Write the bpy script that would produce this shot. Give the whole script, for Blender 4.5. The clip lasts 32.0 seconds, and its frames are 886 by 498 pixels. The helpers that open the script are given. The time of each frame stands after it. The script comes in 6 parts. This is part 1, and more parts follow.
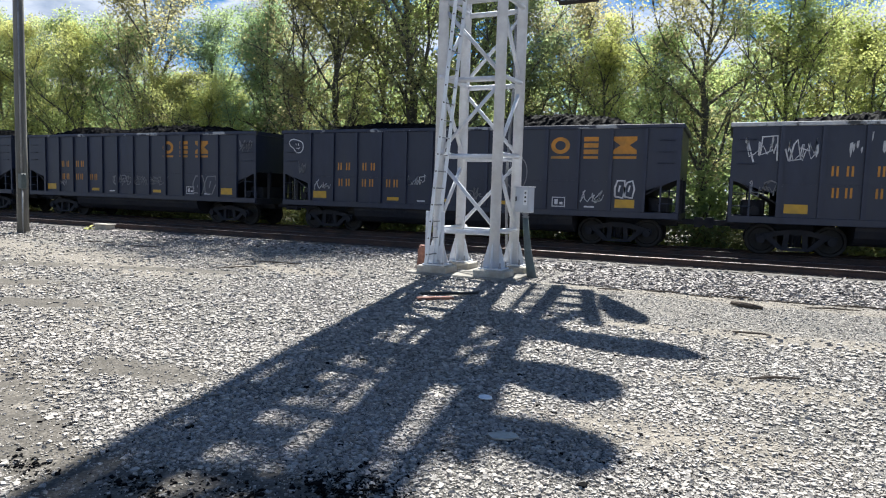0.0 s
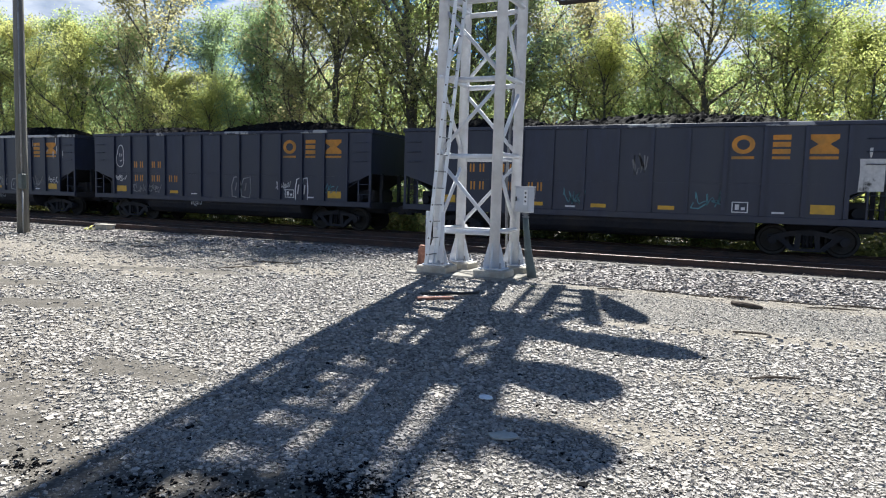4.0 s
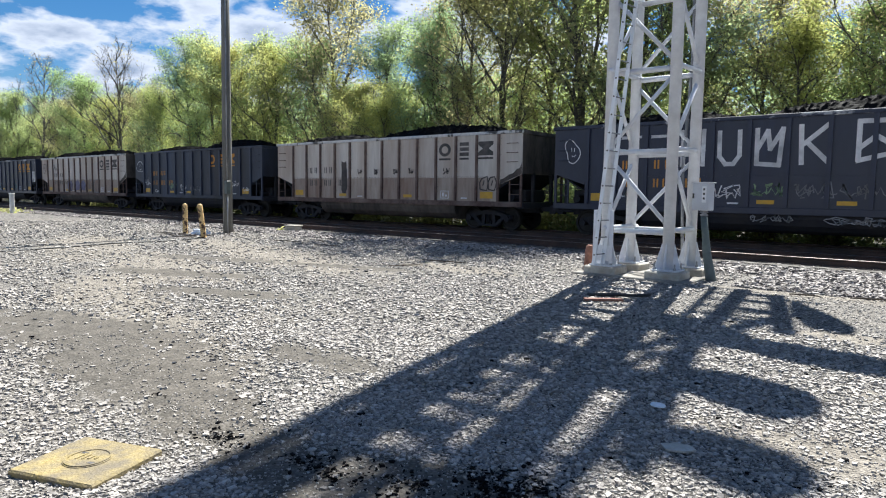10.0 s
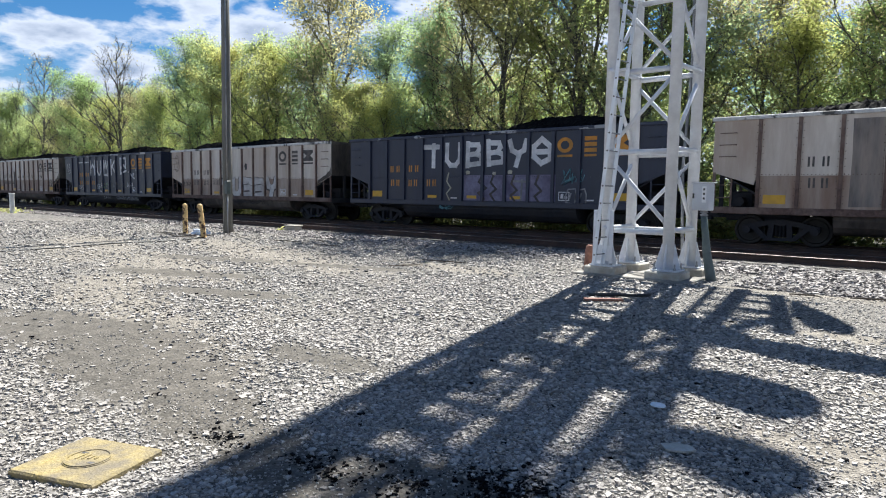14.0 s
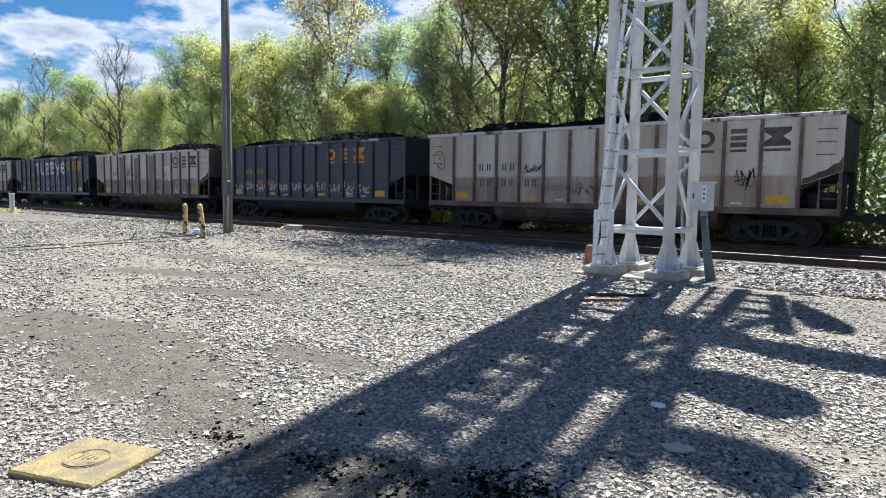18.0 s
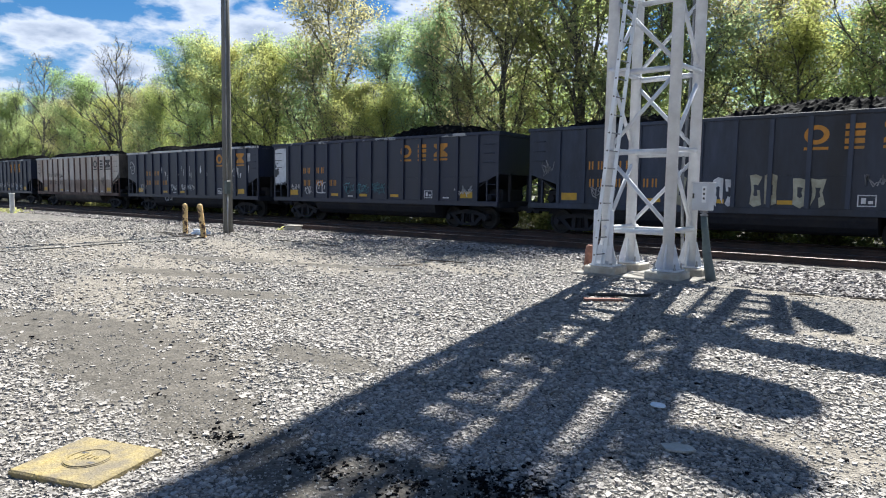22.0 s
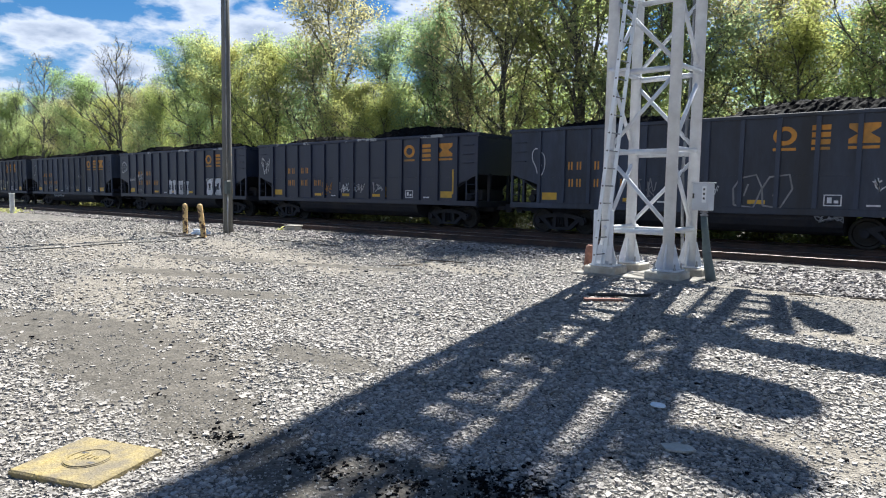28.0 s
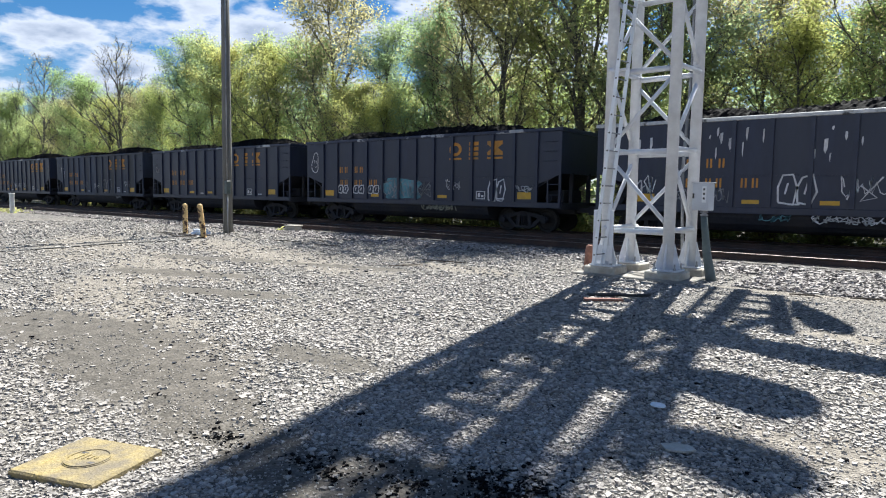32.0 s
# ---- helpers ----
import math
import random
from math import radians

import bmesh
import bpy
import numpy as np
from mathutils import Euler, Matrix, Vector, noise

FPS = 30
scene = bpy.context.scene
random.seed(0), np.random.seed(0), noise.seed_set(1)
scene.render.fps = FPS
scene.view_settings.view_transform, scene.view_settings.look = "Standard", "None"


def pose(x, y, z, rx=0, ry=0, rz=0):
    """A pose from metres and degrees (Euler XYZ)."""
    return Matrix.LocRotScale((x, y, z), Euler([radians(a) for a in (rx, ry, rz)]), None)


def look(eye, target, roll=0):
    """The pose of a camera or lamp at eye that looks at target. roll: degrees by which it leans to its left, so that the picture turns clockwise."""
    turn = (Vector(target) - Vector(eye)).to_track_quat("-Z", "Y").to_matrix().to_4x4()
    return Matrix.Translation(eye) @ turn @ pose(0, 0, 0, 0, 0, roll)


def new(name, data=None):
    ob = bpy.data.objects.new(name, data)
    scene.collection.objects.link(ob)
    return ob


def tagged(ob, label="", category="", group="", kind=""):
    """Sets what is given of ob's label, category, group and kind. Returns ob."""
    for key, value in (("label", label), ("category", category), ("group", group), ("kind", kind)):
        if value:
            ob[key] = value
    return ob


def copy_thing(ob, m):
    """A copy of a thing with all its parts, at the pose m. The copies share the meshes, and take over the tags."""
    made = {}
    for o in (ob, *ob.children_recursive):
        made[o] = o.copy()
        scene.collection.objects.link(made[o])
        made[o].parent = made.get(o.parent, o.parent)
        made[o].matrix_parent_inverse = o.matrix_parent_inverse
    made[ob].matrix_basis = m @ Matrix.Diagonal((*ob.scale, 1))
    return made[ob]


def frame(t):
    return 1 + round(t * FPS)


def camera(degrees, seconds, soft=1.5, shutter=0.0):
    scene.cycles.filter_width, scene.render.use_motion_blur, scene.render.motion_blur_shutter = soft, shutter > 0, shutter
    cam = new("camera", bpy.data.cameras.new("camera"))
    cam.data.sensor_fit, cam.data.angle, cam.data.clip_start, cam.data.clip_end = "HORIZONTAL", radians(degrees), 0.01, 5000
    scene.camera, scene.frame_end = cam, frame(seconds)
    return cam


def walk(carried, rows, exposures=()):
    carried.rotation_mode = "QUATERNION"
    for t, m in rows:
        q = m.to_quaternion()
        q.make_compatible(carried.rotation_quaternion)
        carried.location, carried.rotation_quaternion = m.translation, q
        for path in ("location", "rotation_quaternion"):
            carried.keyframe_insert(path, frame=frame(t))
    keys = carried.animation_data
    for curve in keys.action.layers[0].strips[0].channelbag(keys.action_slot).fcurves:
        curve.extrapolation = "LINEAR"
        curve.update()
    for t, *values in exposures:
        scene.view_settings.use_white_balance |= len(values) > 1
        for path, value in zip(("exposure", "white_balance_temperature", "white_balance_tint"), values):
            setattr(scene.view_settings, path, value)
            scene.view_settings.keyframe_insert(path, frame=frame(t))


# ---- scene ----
cam = camera(69.5, 32.0, 1.1)
EYE = (0.0, 0.0, 1.65)


def aim(yaw, down, lean, dx=0.0, dy=0.0, dz=0.0):
    """Camera pose: yaw is the turn in degrees from the -x direction towards +y, down the tilt, lean the roll."""
    a, b = radians(yaw), radians(down)
    eye = Vector(EYE) + Vector((dx, dy, dz))
    way = Vector((-math.cos(a) * math.cos(b), math.sin(a) * math.cos(b), -math.sin(b)))
    return look(eye, eye + way * 10.0, lean)


PATH = [
    (0.0, aim(66.05, 4.765, 1.69, 0.034, -0.076, 0.045)),
    (3.3, aim(66.05, 4.765, 1.69, 0.034, -0.076, 0.045)),
    (4.5, aim(66.03, 4.75, 1.60, 0.032, -0.075, 0.044)),
    (5.2, aim(65.98, 4.72, 1.45, 0.030, -0.073, 0.042)),
    (5.5, aim(65.80, 4.69, 1.33, 0.028, -0.070, 0.038)),
    (6.0, aim(63.87, 4.59, 0.86, 0.025, -0.050, 0.025)),
    (6.5, aim(59.99, 4.50, 0.564, 0.011, -0.010, 0.002)),
    (7.0, aim(56.07, 4.64, 0.48, 0.007, -0.003, 0.002)),
    (7.5, aim(53.26, 4.78, 0.51, 0.004, 0.0, 0.003)),
    (8.0, aim(51.83, 4.90, 0.636, 0.0, -0.001, 0.003)),
    (8.5, aim(51.295, 4.947, 0.74, 0.0, -0.002, 0.002)),
    (9.0, aim(51.19, 4.961, 0.80)),
    (32.0, aim(51.19, 4.961, 0.80)),
]
walk(cam, PATH)

# ---- world and sun ----
SUN_FROM = Vector((-0.22, 0.975, 0.0)).normalized()
SUN_UP = radians(54.0)
world = bpy.data.worlds.new("sky")
scene.world = world
world.use_nodes = True
wn, wl = world.node_tree.nodes, world.node_tree.links
wn.clear()
w_out, w_bg, w_sky = wn.new("ShaderNodeOutputWorld"), wn.new("ShaderNodeBackground"), wn.new("ShaderNodeTexSky")
w_sky.sky_type = "NISHITA"
w_sky.sun_disc = False
w_sky.sun_elevation = SUN_UP
w_sky.sun_rotation = math.atan2(SUN_FROM.x, SUN_FROM.y)
w_sky.dust_density, w_sky.ozone_density, w_sky.air_density = 0.25, 2.5, 1.0
# broken cumulus: noise over a flat cloud layer seen in perspective
w_tc, w_sep = wn.new("ShaderNodeTexCoord"), wn.new("ShaderNodeSeparateXYZ")
wl.new(w_tc.outputs["Generated"], w_sep.inputs[0])
w_up = wn.new("ShaderNodeMath"); w_up.operation = "MAXIMUM"; w_up.inputs[1].default_value = 0.0
wl.new(w_sep.outputs["Z"], w_up.inputs[0])
w_add = wn.new("ShaderNodeMath"); w_add.operation = "ADD"; w_add.inputs[1].default_value = 0.22
wl.new(w_up.outputs[0], w_add.inputs[0])
w_div = wn.new("ShaderNodeVectorMath"); w_div.operation = "DIVIDE"
w_cmb = wn.new("ShaderNodeCombineXYZ")
for axis in range(3):
    wl.new(w_add.outputs[0], w_cmb.inputs[axis])
wl.new(w_tc.outputs["Generated"], w_div.inputs[0])
wl.new(w_cmb.outputs[0], w_div.inputs[1])
w_noise = wn.new("ShaderNodeTexNoise")
w_noise.inputs["Scale"].default_value, w_noise.inputs["Detail"].default_value, w_noise.inputs["Roughness"].default_value = 2.5, 9.0, 0.56
w_map = wn.new("ShaderNodeMapping")
w_map.inputs["Location"].default_value = (2.3, 0.4, 0.0)
wl.new(w_div.outputs[0], w_map.inputs["Vector"])
wl.new(w_map.outputs[0], w_noise.inputs["Vector"])
w_ramp = wn.new("ShaderNodeValToRGB")
w_ramp.color_ramp.elements[0].position, w_ramp.color_ramp.elements[1].position = 0.455, 0.53
wl.new(w_noise.outputs["Fac"], w_ramp.inputs[0])
w_shade = wn.new("ShaderNodeValToRGB")
w_shade.color_ramp.elements[0].position, w_shade.color_ramp.elements[1].position = 0.54, 0.66
w_shade.color_ramp.elements[0].color, w_shade.color_ramp.elements[1].color = (8.8, 9.2, 9.9, 1), (4.3, 5.1, 6.4, 1)
wl.new(w_noise.outputs["Fac"], w_shade.inputs[0])
w_mix = wn.new("ShaderNodeMixRGB")
# the cumulus stand low over the horizon, the sky overhead is nearly clear
w_low = wn.new("ShaderNodeMapRange")
w_low.interpolation_type = "SMOOTHSTEP"
w_low.inputs["From Min"].default_value, w_low.inputs["From Max"].default_value = 0.30, 0.62
w_low.inputs["To Min"].default_value, w_low.inputs["To Max"].default_value = 1.0, 0.12
wl.new(w_sep.outputs["Z"], w_low.inputs["Value"])
w_cover = wn.new("ShaderNodeMath"); w_cover.operation = "MULTIPLY"
wl.new(w_ramp.outputs[0], w_cover.inputs[0])
wl.new(w_low.outputs[0], w_cover.inputs[1])
wl.new(w_cover.outputs[0], w_mix.inputs["Fac"])
w_hue = wn.new("ShaderNodeHueSaturation")
w_hue.inputs["Saturation"].default_value = 1.38
wl.new(w_sky.outputs[0], w_hue.inputs["Color"])
wl.new(w_hue.outputs[0], w_mix.inputs["Color1"])
wl.new(w_shade.outputs[0], w_mix.inputs["Color2"])
wl.new(w_mix.outputs[0], w_bg.inputs["Color"])
w_bg.inputs["Strength"].default_value = 0.034
wl.new(w_bg.outputs[0], w_out.inputs[0])

sun_data = bpy.data.lights.new("sun", "SUN")
sun_data.energy, sun_data.angle, sun_data.color = 5.0, radians(0.53), (1.0, 0.935, 0.80)
sun = new("sun", sun_data)
sun_way = Vector((SUN_FROM.x * math.cos(SUN_UP), SUN_FROM.y * math.cos(SUN_UP), math.sin(SUN_UP)))
sun.matrix_world = look(sun_way * 60.0, (0, 0, 0))
scene.view_settings.exposure = 1.50
scene.view_settings.use_white_balance = True
scene.view_settings.white_balance_temperature, scene.view_settings.white_balance_tint = 5850, 10


# ---- materials ----
def rgba(c):
    return (c[0], c[1], c[2], 1.0)


def mat(name, a, b, rough=0.8, scale=8.0, coarse=0.6, stain=None, amount=0.5, bump=0.15, bscale=60.0, metal=0.0,
        rand=0.0, island=False, stretch=(1, 1, 1), spec=0.5):
    """A surface whose colour runs from a to b in fine grain, with coarse stains, fine relief and some variation per object or island."""
    m = bpy.data.materials.new(name)
    m.use_nodes = True
    n, l = m.node_tree.nodes, m.node_tree.links
    p = n["Principled BSDF"]
    tc, mp = n.new("ShaderNodeTexCoord"), n.new("ShaderNodeMapping")
    mp.inputs["Scale"].default_value = stretch
    l.new(tc.outputs["Object"], mp.inputs["Vector"])
    f = n.new("ShaderNodeTexNoise")
    f.inputs["Scale"].default_value, f.inputs["Detail"].default_value, f.inputs["Roughness"].default_value = scale, 6, 0.65
    l.new(mp.outputs[0], f.inputs["Vector"])
    r = n.new("ShaderNodeValToRGB")
    r.color_ramp.elements[0].color, r.color_ramp.elements[1].color = rgba(a), rgba(b)
    r.color_ramp.elements[0].position, r.color_ramp.elements[1].position = 0.33, 0.67
    l.new(f.outputs["Fac"], r.inputs[0])
    colour = r.outputs[0]
    if stain is not None:
        c = n.new("ShaderNodeTexNoise")
        c.inputs["Scale"].default_value, c.inputs["Detail"].default_value, c.inputs["Roughness"].default_value = coarse, 7, 0.62
        l.new(mp.outputs[0], c.inputs["Vector"])
        cr = n.new("ShaderNodeValToRGB")
        cr.color_ramp.elements[0].position, cr.color_ramp.elements[1].position = 0.5 - 0.2 * amount, 0.72 - 0.1 * amount
        l.new(c.outputs["Fac"], cr.inputs[0])
        x = n.new("ShaderNodeMixRGB")
        x.inputs["Color2"].default_value = rgba(stain)
        l.new(cr.outputs[0], x.inputs["Fac"])
        l.new(colour, x.inputs["Color1"])
        colour = x.outputs[0]
    if rand > 0:
        src = n.new("ShaderNodeNewGeometry").outputs["Random Per Island"] if island else n.new("ShaderNodeObjectInfo").outputs["Random"]
        mr = n.new("ShaderNodeMapRange")
        mr.inputs["To Min"].default_value, mr.inputs["To Max"].default_value = 1 - rand, 1 + rand
        l.new(src, mr.inputs["Value"])
        h = n.new("ShaderNodeHueSaturation")
        l.new(mr.outputs[0], h.inputs["Value"])
        l.new(colour, h.inputs["Color"])
        colour = h.outputs[0]
    l.new(colour, p.inputs["Base Color"])
    p.inputs["Roughness"].default_value, p.inputs["Metallic"].default_value = rough, metal
    p.inputs["Specular IOR Level"].default_value = spec
    if bump > 0:
        bn = n.new("ShaderNodeTexNoise")
        bn.inputs["Scale"].default_value, bn.inputs["Detail"].default_value = bscale, 4
        l.new(mp.outputs[0], bn.inputs["Vector"])
        bu = n.new("ShaderNodeBump")
        bu.inputs["Strength"].default_value, bu.inputs["Distance"].default_value = bump, 0.02
        l.new(bn.outputs["Fac"], bu.inputs["Height"])
        l.new(bu.outputs[0], p.inputs["Normal"])
    return m


def leaf_mat(name, a, b):
    """Thin leaves: light falls through them as well as off them."""
    m = bpy.data.materials.new(name)
    m.use_nodes = True
    n, l = m.node_tree.nodes, m.node_tree.links
    n.remove(n["Principled BSDF"])
    g, r = n.new("ShaderNodeNewGeometry"), n.new("ShaderNodeValToRGB")
    r.color_ramp.elements[0].color, r.color_ramp.elements[1].color = rgba(a), rgba(b)
    l.new(g.outputs["Random Per Island"], r.inputs[0])
    oi, hs, mr = n.new("ShaderNodeObjectInfo"), n.new("ShaderNodeHueSaturation"), n.new("ShaderNodeMapRange")
    mr.inputs["To Min"].default_value, mr.inputs["To Max"].default_value = 0.475, 0.515
    l.new(oi.outputs["Random"], mr.inputs["Value"])
    l.new(mr.outputs[0], hs.inputs["Hue"])
    l.new(r.outputs[0], hs.inputs["Color"])
    d, t, mx, gl, m2 = (n.new("ShaderNodeBsdfDiffuse"), n.new("ShaderNodeBsdfTranslucent"), n.new("ShaderNodeMixShader"),
                        n.new("ShaderNodeBsdfGlossy"), n.new("ShaderNodeMixShader"))
    gl.inputs["Roughness"].default_value = 0.6
    l.new(hs.outputs[0], d.inputs["Color"])
    br = n.new("ShaderNodeMixRGB")
    br.blend_type = "MULTIPLY"
    br.inputs["Fac"].default_value, br.inputs["Color2"].default_value = 1.0, (2.0, 2.0, 1.75, 1)
    l.new(hs.outputs[0], br.inputs["Color1"])
    l.new(br.outputs[0], t.inputs["Color"])
    mx.inputs[0].default_value, m2.inputs[0].default_value = 0.62, 0.02
    l.new(d.outputs[0], mx.inputs[1])
    l.new(t.outputs[0], mx.inputs[2])
    l.new(mx.outputs[0], m2.inputs[1])
    l.new(gl.outputs[0], m2.inputs[2])
    l.new(m2.outputs[0], n["Material Output"].inputs[0])
    return m


def ground_mat():
    """Crushed grey stone trodden into the soil: small cells, sandy and dark patches."""
    m = bpy.data.materials.new("yard_gravel")
    m.use_nodes = True
    n, l = m.node_tree.nodes, m.node_tree.links
    p = n["Principled BSDF"]
    p.inputs["Roughness"].default_value = 0.9
    p.inputs["Specular IOR Level"].default_value = 0.25
    tc = n.new("ShaderNodeTexCoord")

    def noise_at(scale, detail=6, rough=0.6):
        t = n.new("ShaderNodeTexNoise")
        t.inputs["Scale"].default_value, t.inputs["Detail"].default_value, t.inputs["Roughness"].default_value = scale, detail, rough
        l.new(tc.outputs["Object"], t.inputs["Vector"])
        return t.outputs["Fac"]

    def ramp(src, p0, c0, p1, c1):
        r = n.new("ShaderNodeValToRGB")
        r.color_ramp.elements[0].position, r.color_ramp.elements[1].position = p0, p1
        r.color_ramp.elements[0].color, r.color_ramp.elements[1].color = rgba(c0), rgba(c1)
        l.new(src, r.inputs[0])
        return r.outputs[0]

    def mix(fac, c1, c2, blend="MIX"):
        x = n.new("ShaderNodeMixRGB")
        x.blend_type = blend
        if isinstance(fac, float):
            x.inputs["Fac"].default_value = fac
        else:
            l.new(fac, x.inputs["Fac"])
        for k, c in (("Color1", c1), ("Color2", c2)):
            if isinstance(c, tuple):
                x.inputs[k].default_value = rgba(c)
            else:
                l.new(c, x.inputs[k])
        return x.outputs[0]

    v = n.new("ShaderNodeTexVoronoi")
    v.inputs["Scale"].default_value = 42.0
    v.inputs["Randomness"].default_value = 1.0
    l.new(tc.outputs["Object"], v.inputs["Vector"])
    sep = n.new("ShaderNodeSeparateColor")
    l.new(v.outputs["Color"], sep.inputs[0])
    stones = ramp(sep.outputs[0], 0.0, (0.14, 0.131, 0.12), 1.0, (0.52, 0.485, 0.445))
    fine = ramp(noise_at(90.0, 4), 0.3, (0.55, 0.55, 0.55), 0.75, (1.0, 1.0, 1.0))
    stones = mix(1.0, stones, fine, "MULTIPLY")
    # cells darken towards their edges: shade of the crevices put into the colour
    stones = mix(1.0, stones, ramp(v.outputs["Distance"], 0.35, (1, 1, 1), 0.72, (0.25, 0.25, 0.25)), "MULTIPLY")
    dust = ramp(noise_at(30.0, 9, 0.75), 0.35, (0.06, 0.062, 0.06), 0.68, (0.155, 0.155, 0.148))
    dusty = ramp(noise_at(0.55, 9, 0.68), 0.57, (0, 0, 0), 0.70, (0.8, 0.8, 0.8))
    col = mix(dusty, stones, dust)
    sand = ramp(noise_at(0.33, 6, 0.6), 0.47, (0, 0, 0), 0.66, (0.4, 0.4, 0.4))
    drift = n.new("ShaderNodeAttribute")
    drift.attribute_name = "sand"
    sandy = n.new("ShaderNodeMath")
    sandy.operation = "MULTIPLY_ADD"
    sandy.inputs[1].default_value = 0.9
    l.new(noise_at(1.7, 9, 0.72), sandy.inputs[0])
    l.new(drift.outputs["Fac"], sandy.inputs[2])
    sand = mix(1.0, sand, ramp(sandy.outputs[0], 0.68, (0, 0, 0), 1.02, (0.8, 0.8, 0.8)), "LIGHTEN")
    col = mix(sand, col, ramp(noise_at(22.0, 9, 0.75), 0.34, (0.135, 0.118, 0.097), 0.66, (0.31, 0.278, 0.236)))
    col = mix(1.0, col, ramp(noise_at(8.0, 10, 0.8), 0.40, (0.55, 0.55, 0.55), 0.60, (1.3, 1.29, 1.27)), "MULTIPLY")
    wear = n.new("ShaderNodeAttribute")
    wear.attribute_name = "soil"
    edge = n.new("ShaderNodeMath")
    edge.operation = "ADD"
    l.new(wear.outputs["Fac"], edge.inputs[0])
    fray = n.new("ShaderNodeMath")
    fray.operation = "MULTIPLY_ADD"
    fray.inputs[1].default_value, fray.inputs[2].default_value = 2.0, -1.02
    l.new(noise_at(2.6, 9, 0.72), fray.inputs[0])
    l.new(fray.outputs[0], edge.inputs[1])
    earth = mix(0.18, ramp(noise_at(60.0, 9, 0.85), 0.36, (0.040, 0.0355, 0.030), 0.66, (0.122, 0.108, 0.091)), stones)
    earth = mix(1.0, earth, ramp(noise_at(4.5, 9, 0.75), 0.36, (0.62, 0.62, 0.6), 0.62, (1.15, 1.13, 1.1)), "MULTIPLY")
    col = mix(ramp(edge.outputs[0], 0.40, (0, 0, 0), 0.58, (0.95, 0.95, 0.95)), col, earth)
    coal = ramp(noise_at(0.9, 9, 0.72), 0.60, (0, 0, 0), 0.70, (0.85, 0.85, 0.85))
    col = mix(coal, col, (0.03, 0.03, 0.032))
    l.new(col, p.inputs["Base Color"])
    hgt = n.new("ShaderNodeMath")
    hgt.operation = "SUBTRACT"
    l.new(v.outputs["Distance"], hgt.inputs[1])
    l.new(noise_at(25.0, 5), hgt.inputs[0])
    bu = n.new("ShaderNodeBump")
    bu.inputs["Strength"].default_value, bu.inputs["Distance"].default_value = 0.8, 0.022
    l.new(hgt.outputs[0], bu.inputs["Height"])
    l.new(bu.outputs[0], p.inputs["Normal"])
    smooth_soil = n.new("ShaderNodeMapRange")
    smooth_soil.inputs["From Min"].default_value, smooth_soil.inputs["From Max"].default_value = 0.40, 0.58
    smooth_soil.inputs["To Min"].default_value, smooth_soil.inputs["To Max"].default_value = 0.8, 0.22
    l.new(edge.outputs[0], smooth_soil.inputs["Value"])
    l.new(smooth_soil.outputs[0], bu.inputs["Strength"])
    return m


GROUND = ground_mat()
STONE = mat("crushed_stone", (0.212, 0.193, 0.173), (0.385, 0.354, 0.32), 0.8, 30, bump=0.3, bscale=90, rand=0.4, island=True)
BALLAST = mat("ballast_stone", (0.115, 0.101, 0.094), (0.33, 0.30, 0.278), 0.8, 20, bump=0.3, bscale=70, rand=0.72, island=True)
BED = mat("ballast_bed", (0.05, 0.047, 0.045), (0.16, 0.15, 0.14), 0.95, 25, 0.8, (0.06, 0.05, 0.04), 0.5, 0.9, 22)
RAIL = mat("rusty_rail", (0.042, 0.024, 0.019), (0.095, 0.053, 0.041), 0.75, 25, 1.5, (0.022, 0.017, 0.016), 0.5, 0.2, 60)
SHINE = mat("polished_rail_head", (0.13, 0.11, 0.10), (0.22, 0.19, 0.175), 0.5, 40, bump=0.05, metal=0.5, stretch=(0.1, 1, 1))
TIE = mat("creosoted_timber", (0.030, 0.025, 0.021), (0.085, 0.07, 0.058), 0.9, 12, 1.2, (0.11, 0.10, 0.09), 0.3, 0.4, 30, rand=0.3, stretch=(2, 0.3, 1))
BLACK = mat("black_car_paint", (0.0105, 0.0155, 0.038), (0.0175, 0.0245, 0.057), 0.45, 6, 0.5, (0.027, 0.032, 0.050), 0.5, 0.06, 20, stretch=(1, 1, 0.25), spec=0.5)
GREY = mat("faded_grey_car_paint", (0.032, 0.043, 0.072), (0.052, 0.065, 0.103), 0.55, 6, 0.5, (0.022, 0.023, 0.028), 0.5, 0.06, 20, stretch=(1, 1, 0.25), spec=0.4)
TAN = mat("bare_tan_car_paint", (0.50, 0.462, 0.415), (0.63, 0.588, 0.535), 0.6, 5, 0.55, (0.37, 0.295, 0.24), 0.35, 0.06, 20, stretch=(1.2, 1, 0.2))
TAN_LOW = mat("soiled_tan_car_paint", (0.32, 0.265, 0.22), (0.45, 0.39, 0.335), 0.7, 5, 0.8, (0.20, 0.125, 0.09), 0.5, 0.08, 20, stretch=(1.2, 1, 0.2))
DARK_BROWN = mat("dark_brown_car_steel", (0.028, 0.023, 0.021), (0.085, 0.068, 0.058), 0.75, 5, 0.8, (0.15, 0.125, 0.105), 0.3, 0.1, 20, stretch=(1, 1, 0.4))
RUST = mat("rusty_rib_steel", (0.060, 0.036, 0.031), (0.135, 0.085, 0.070), 0.8, 8, 1.0, (0.20, 0.15, 0.125), 0.25, 0.15, 40)
CHORD = mat("worn_aluminium_chord", (0.40, 0.40, 0.41), (0.56, 0.56, 0.56), 0.5, 8, 1.2, (0.05, 0.05, 0.05), 0.45, 0.08, 30, metal=0.2)
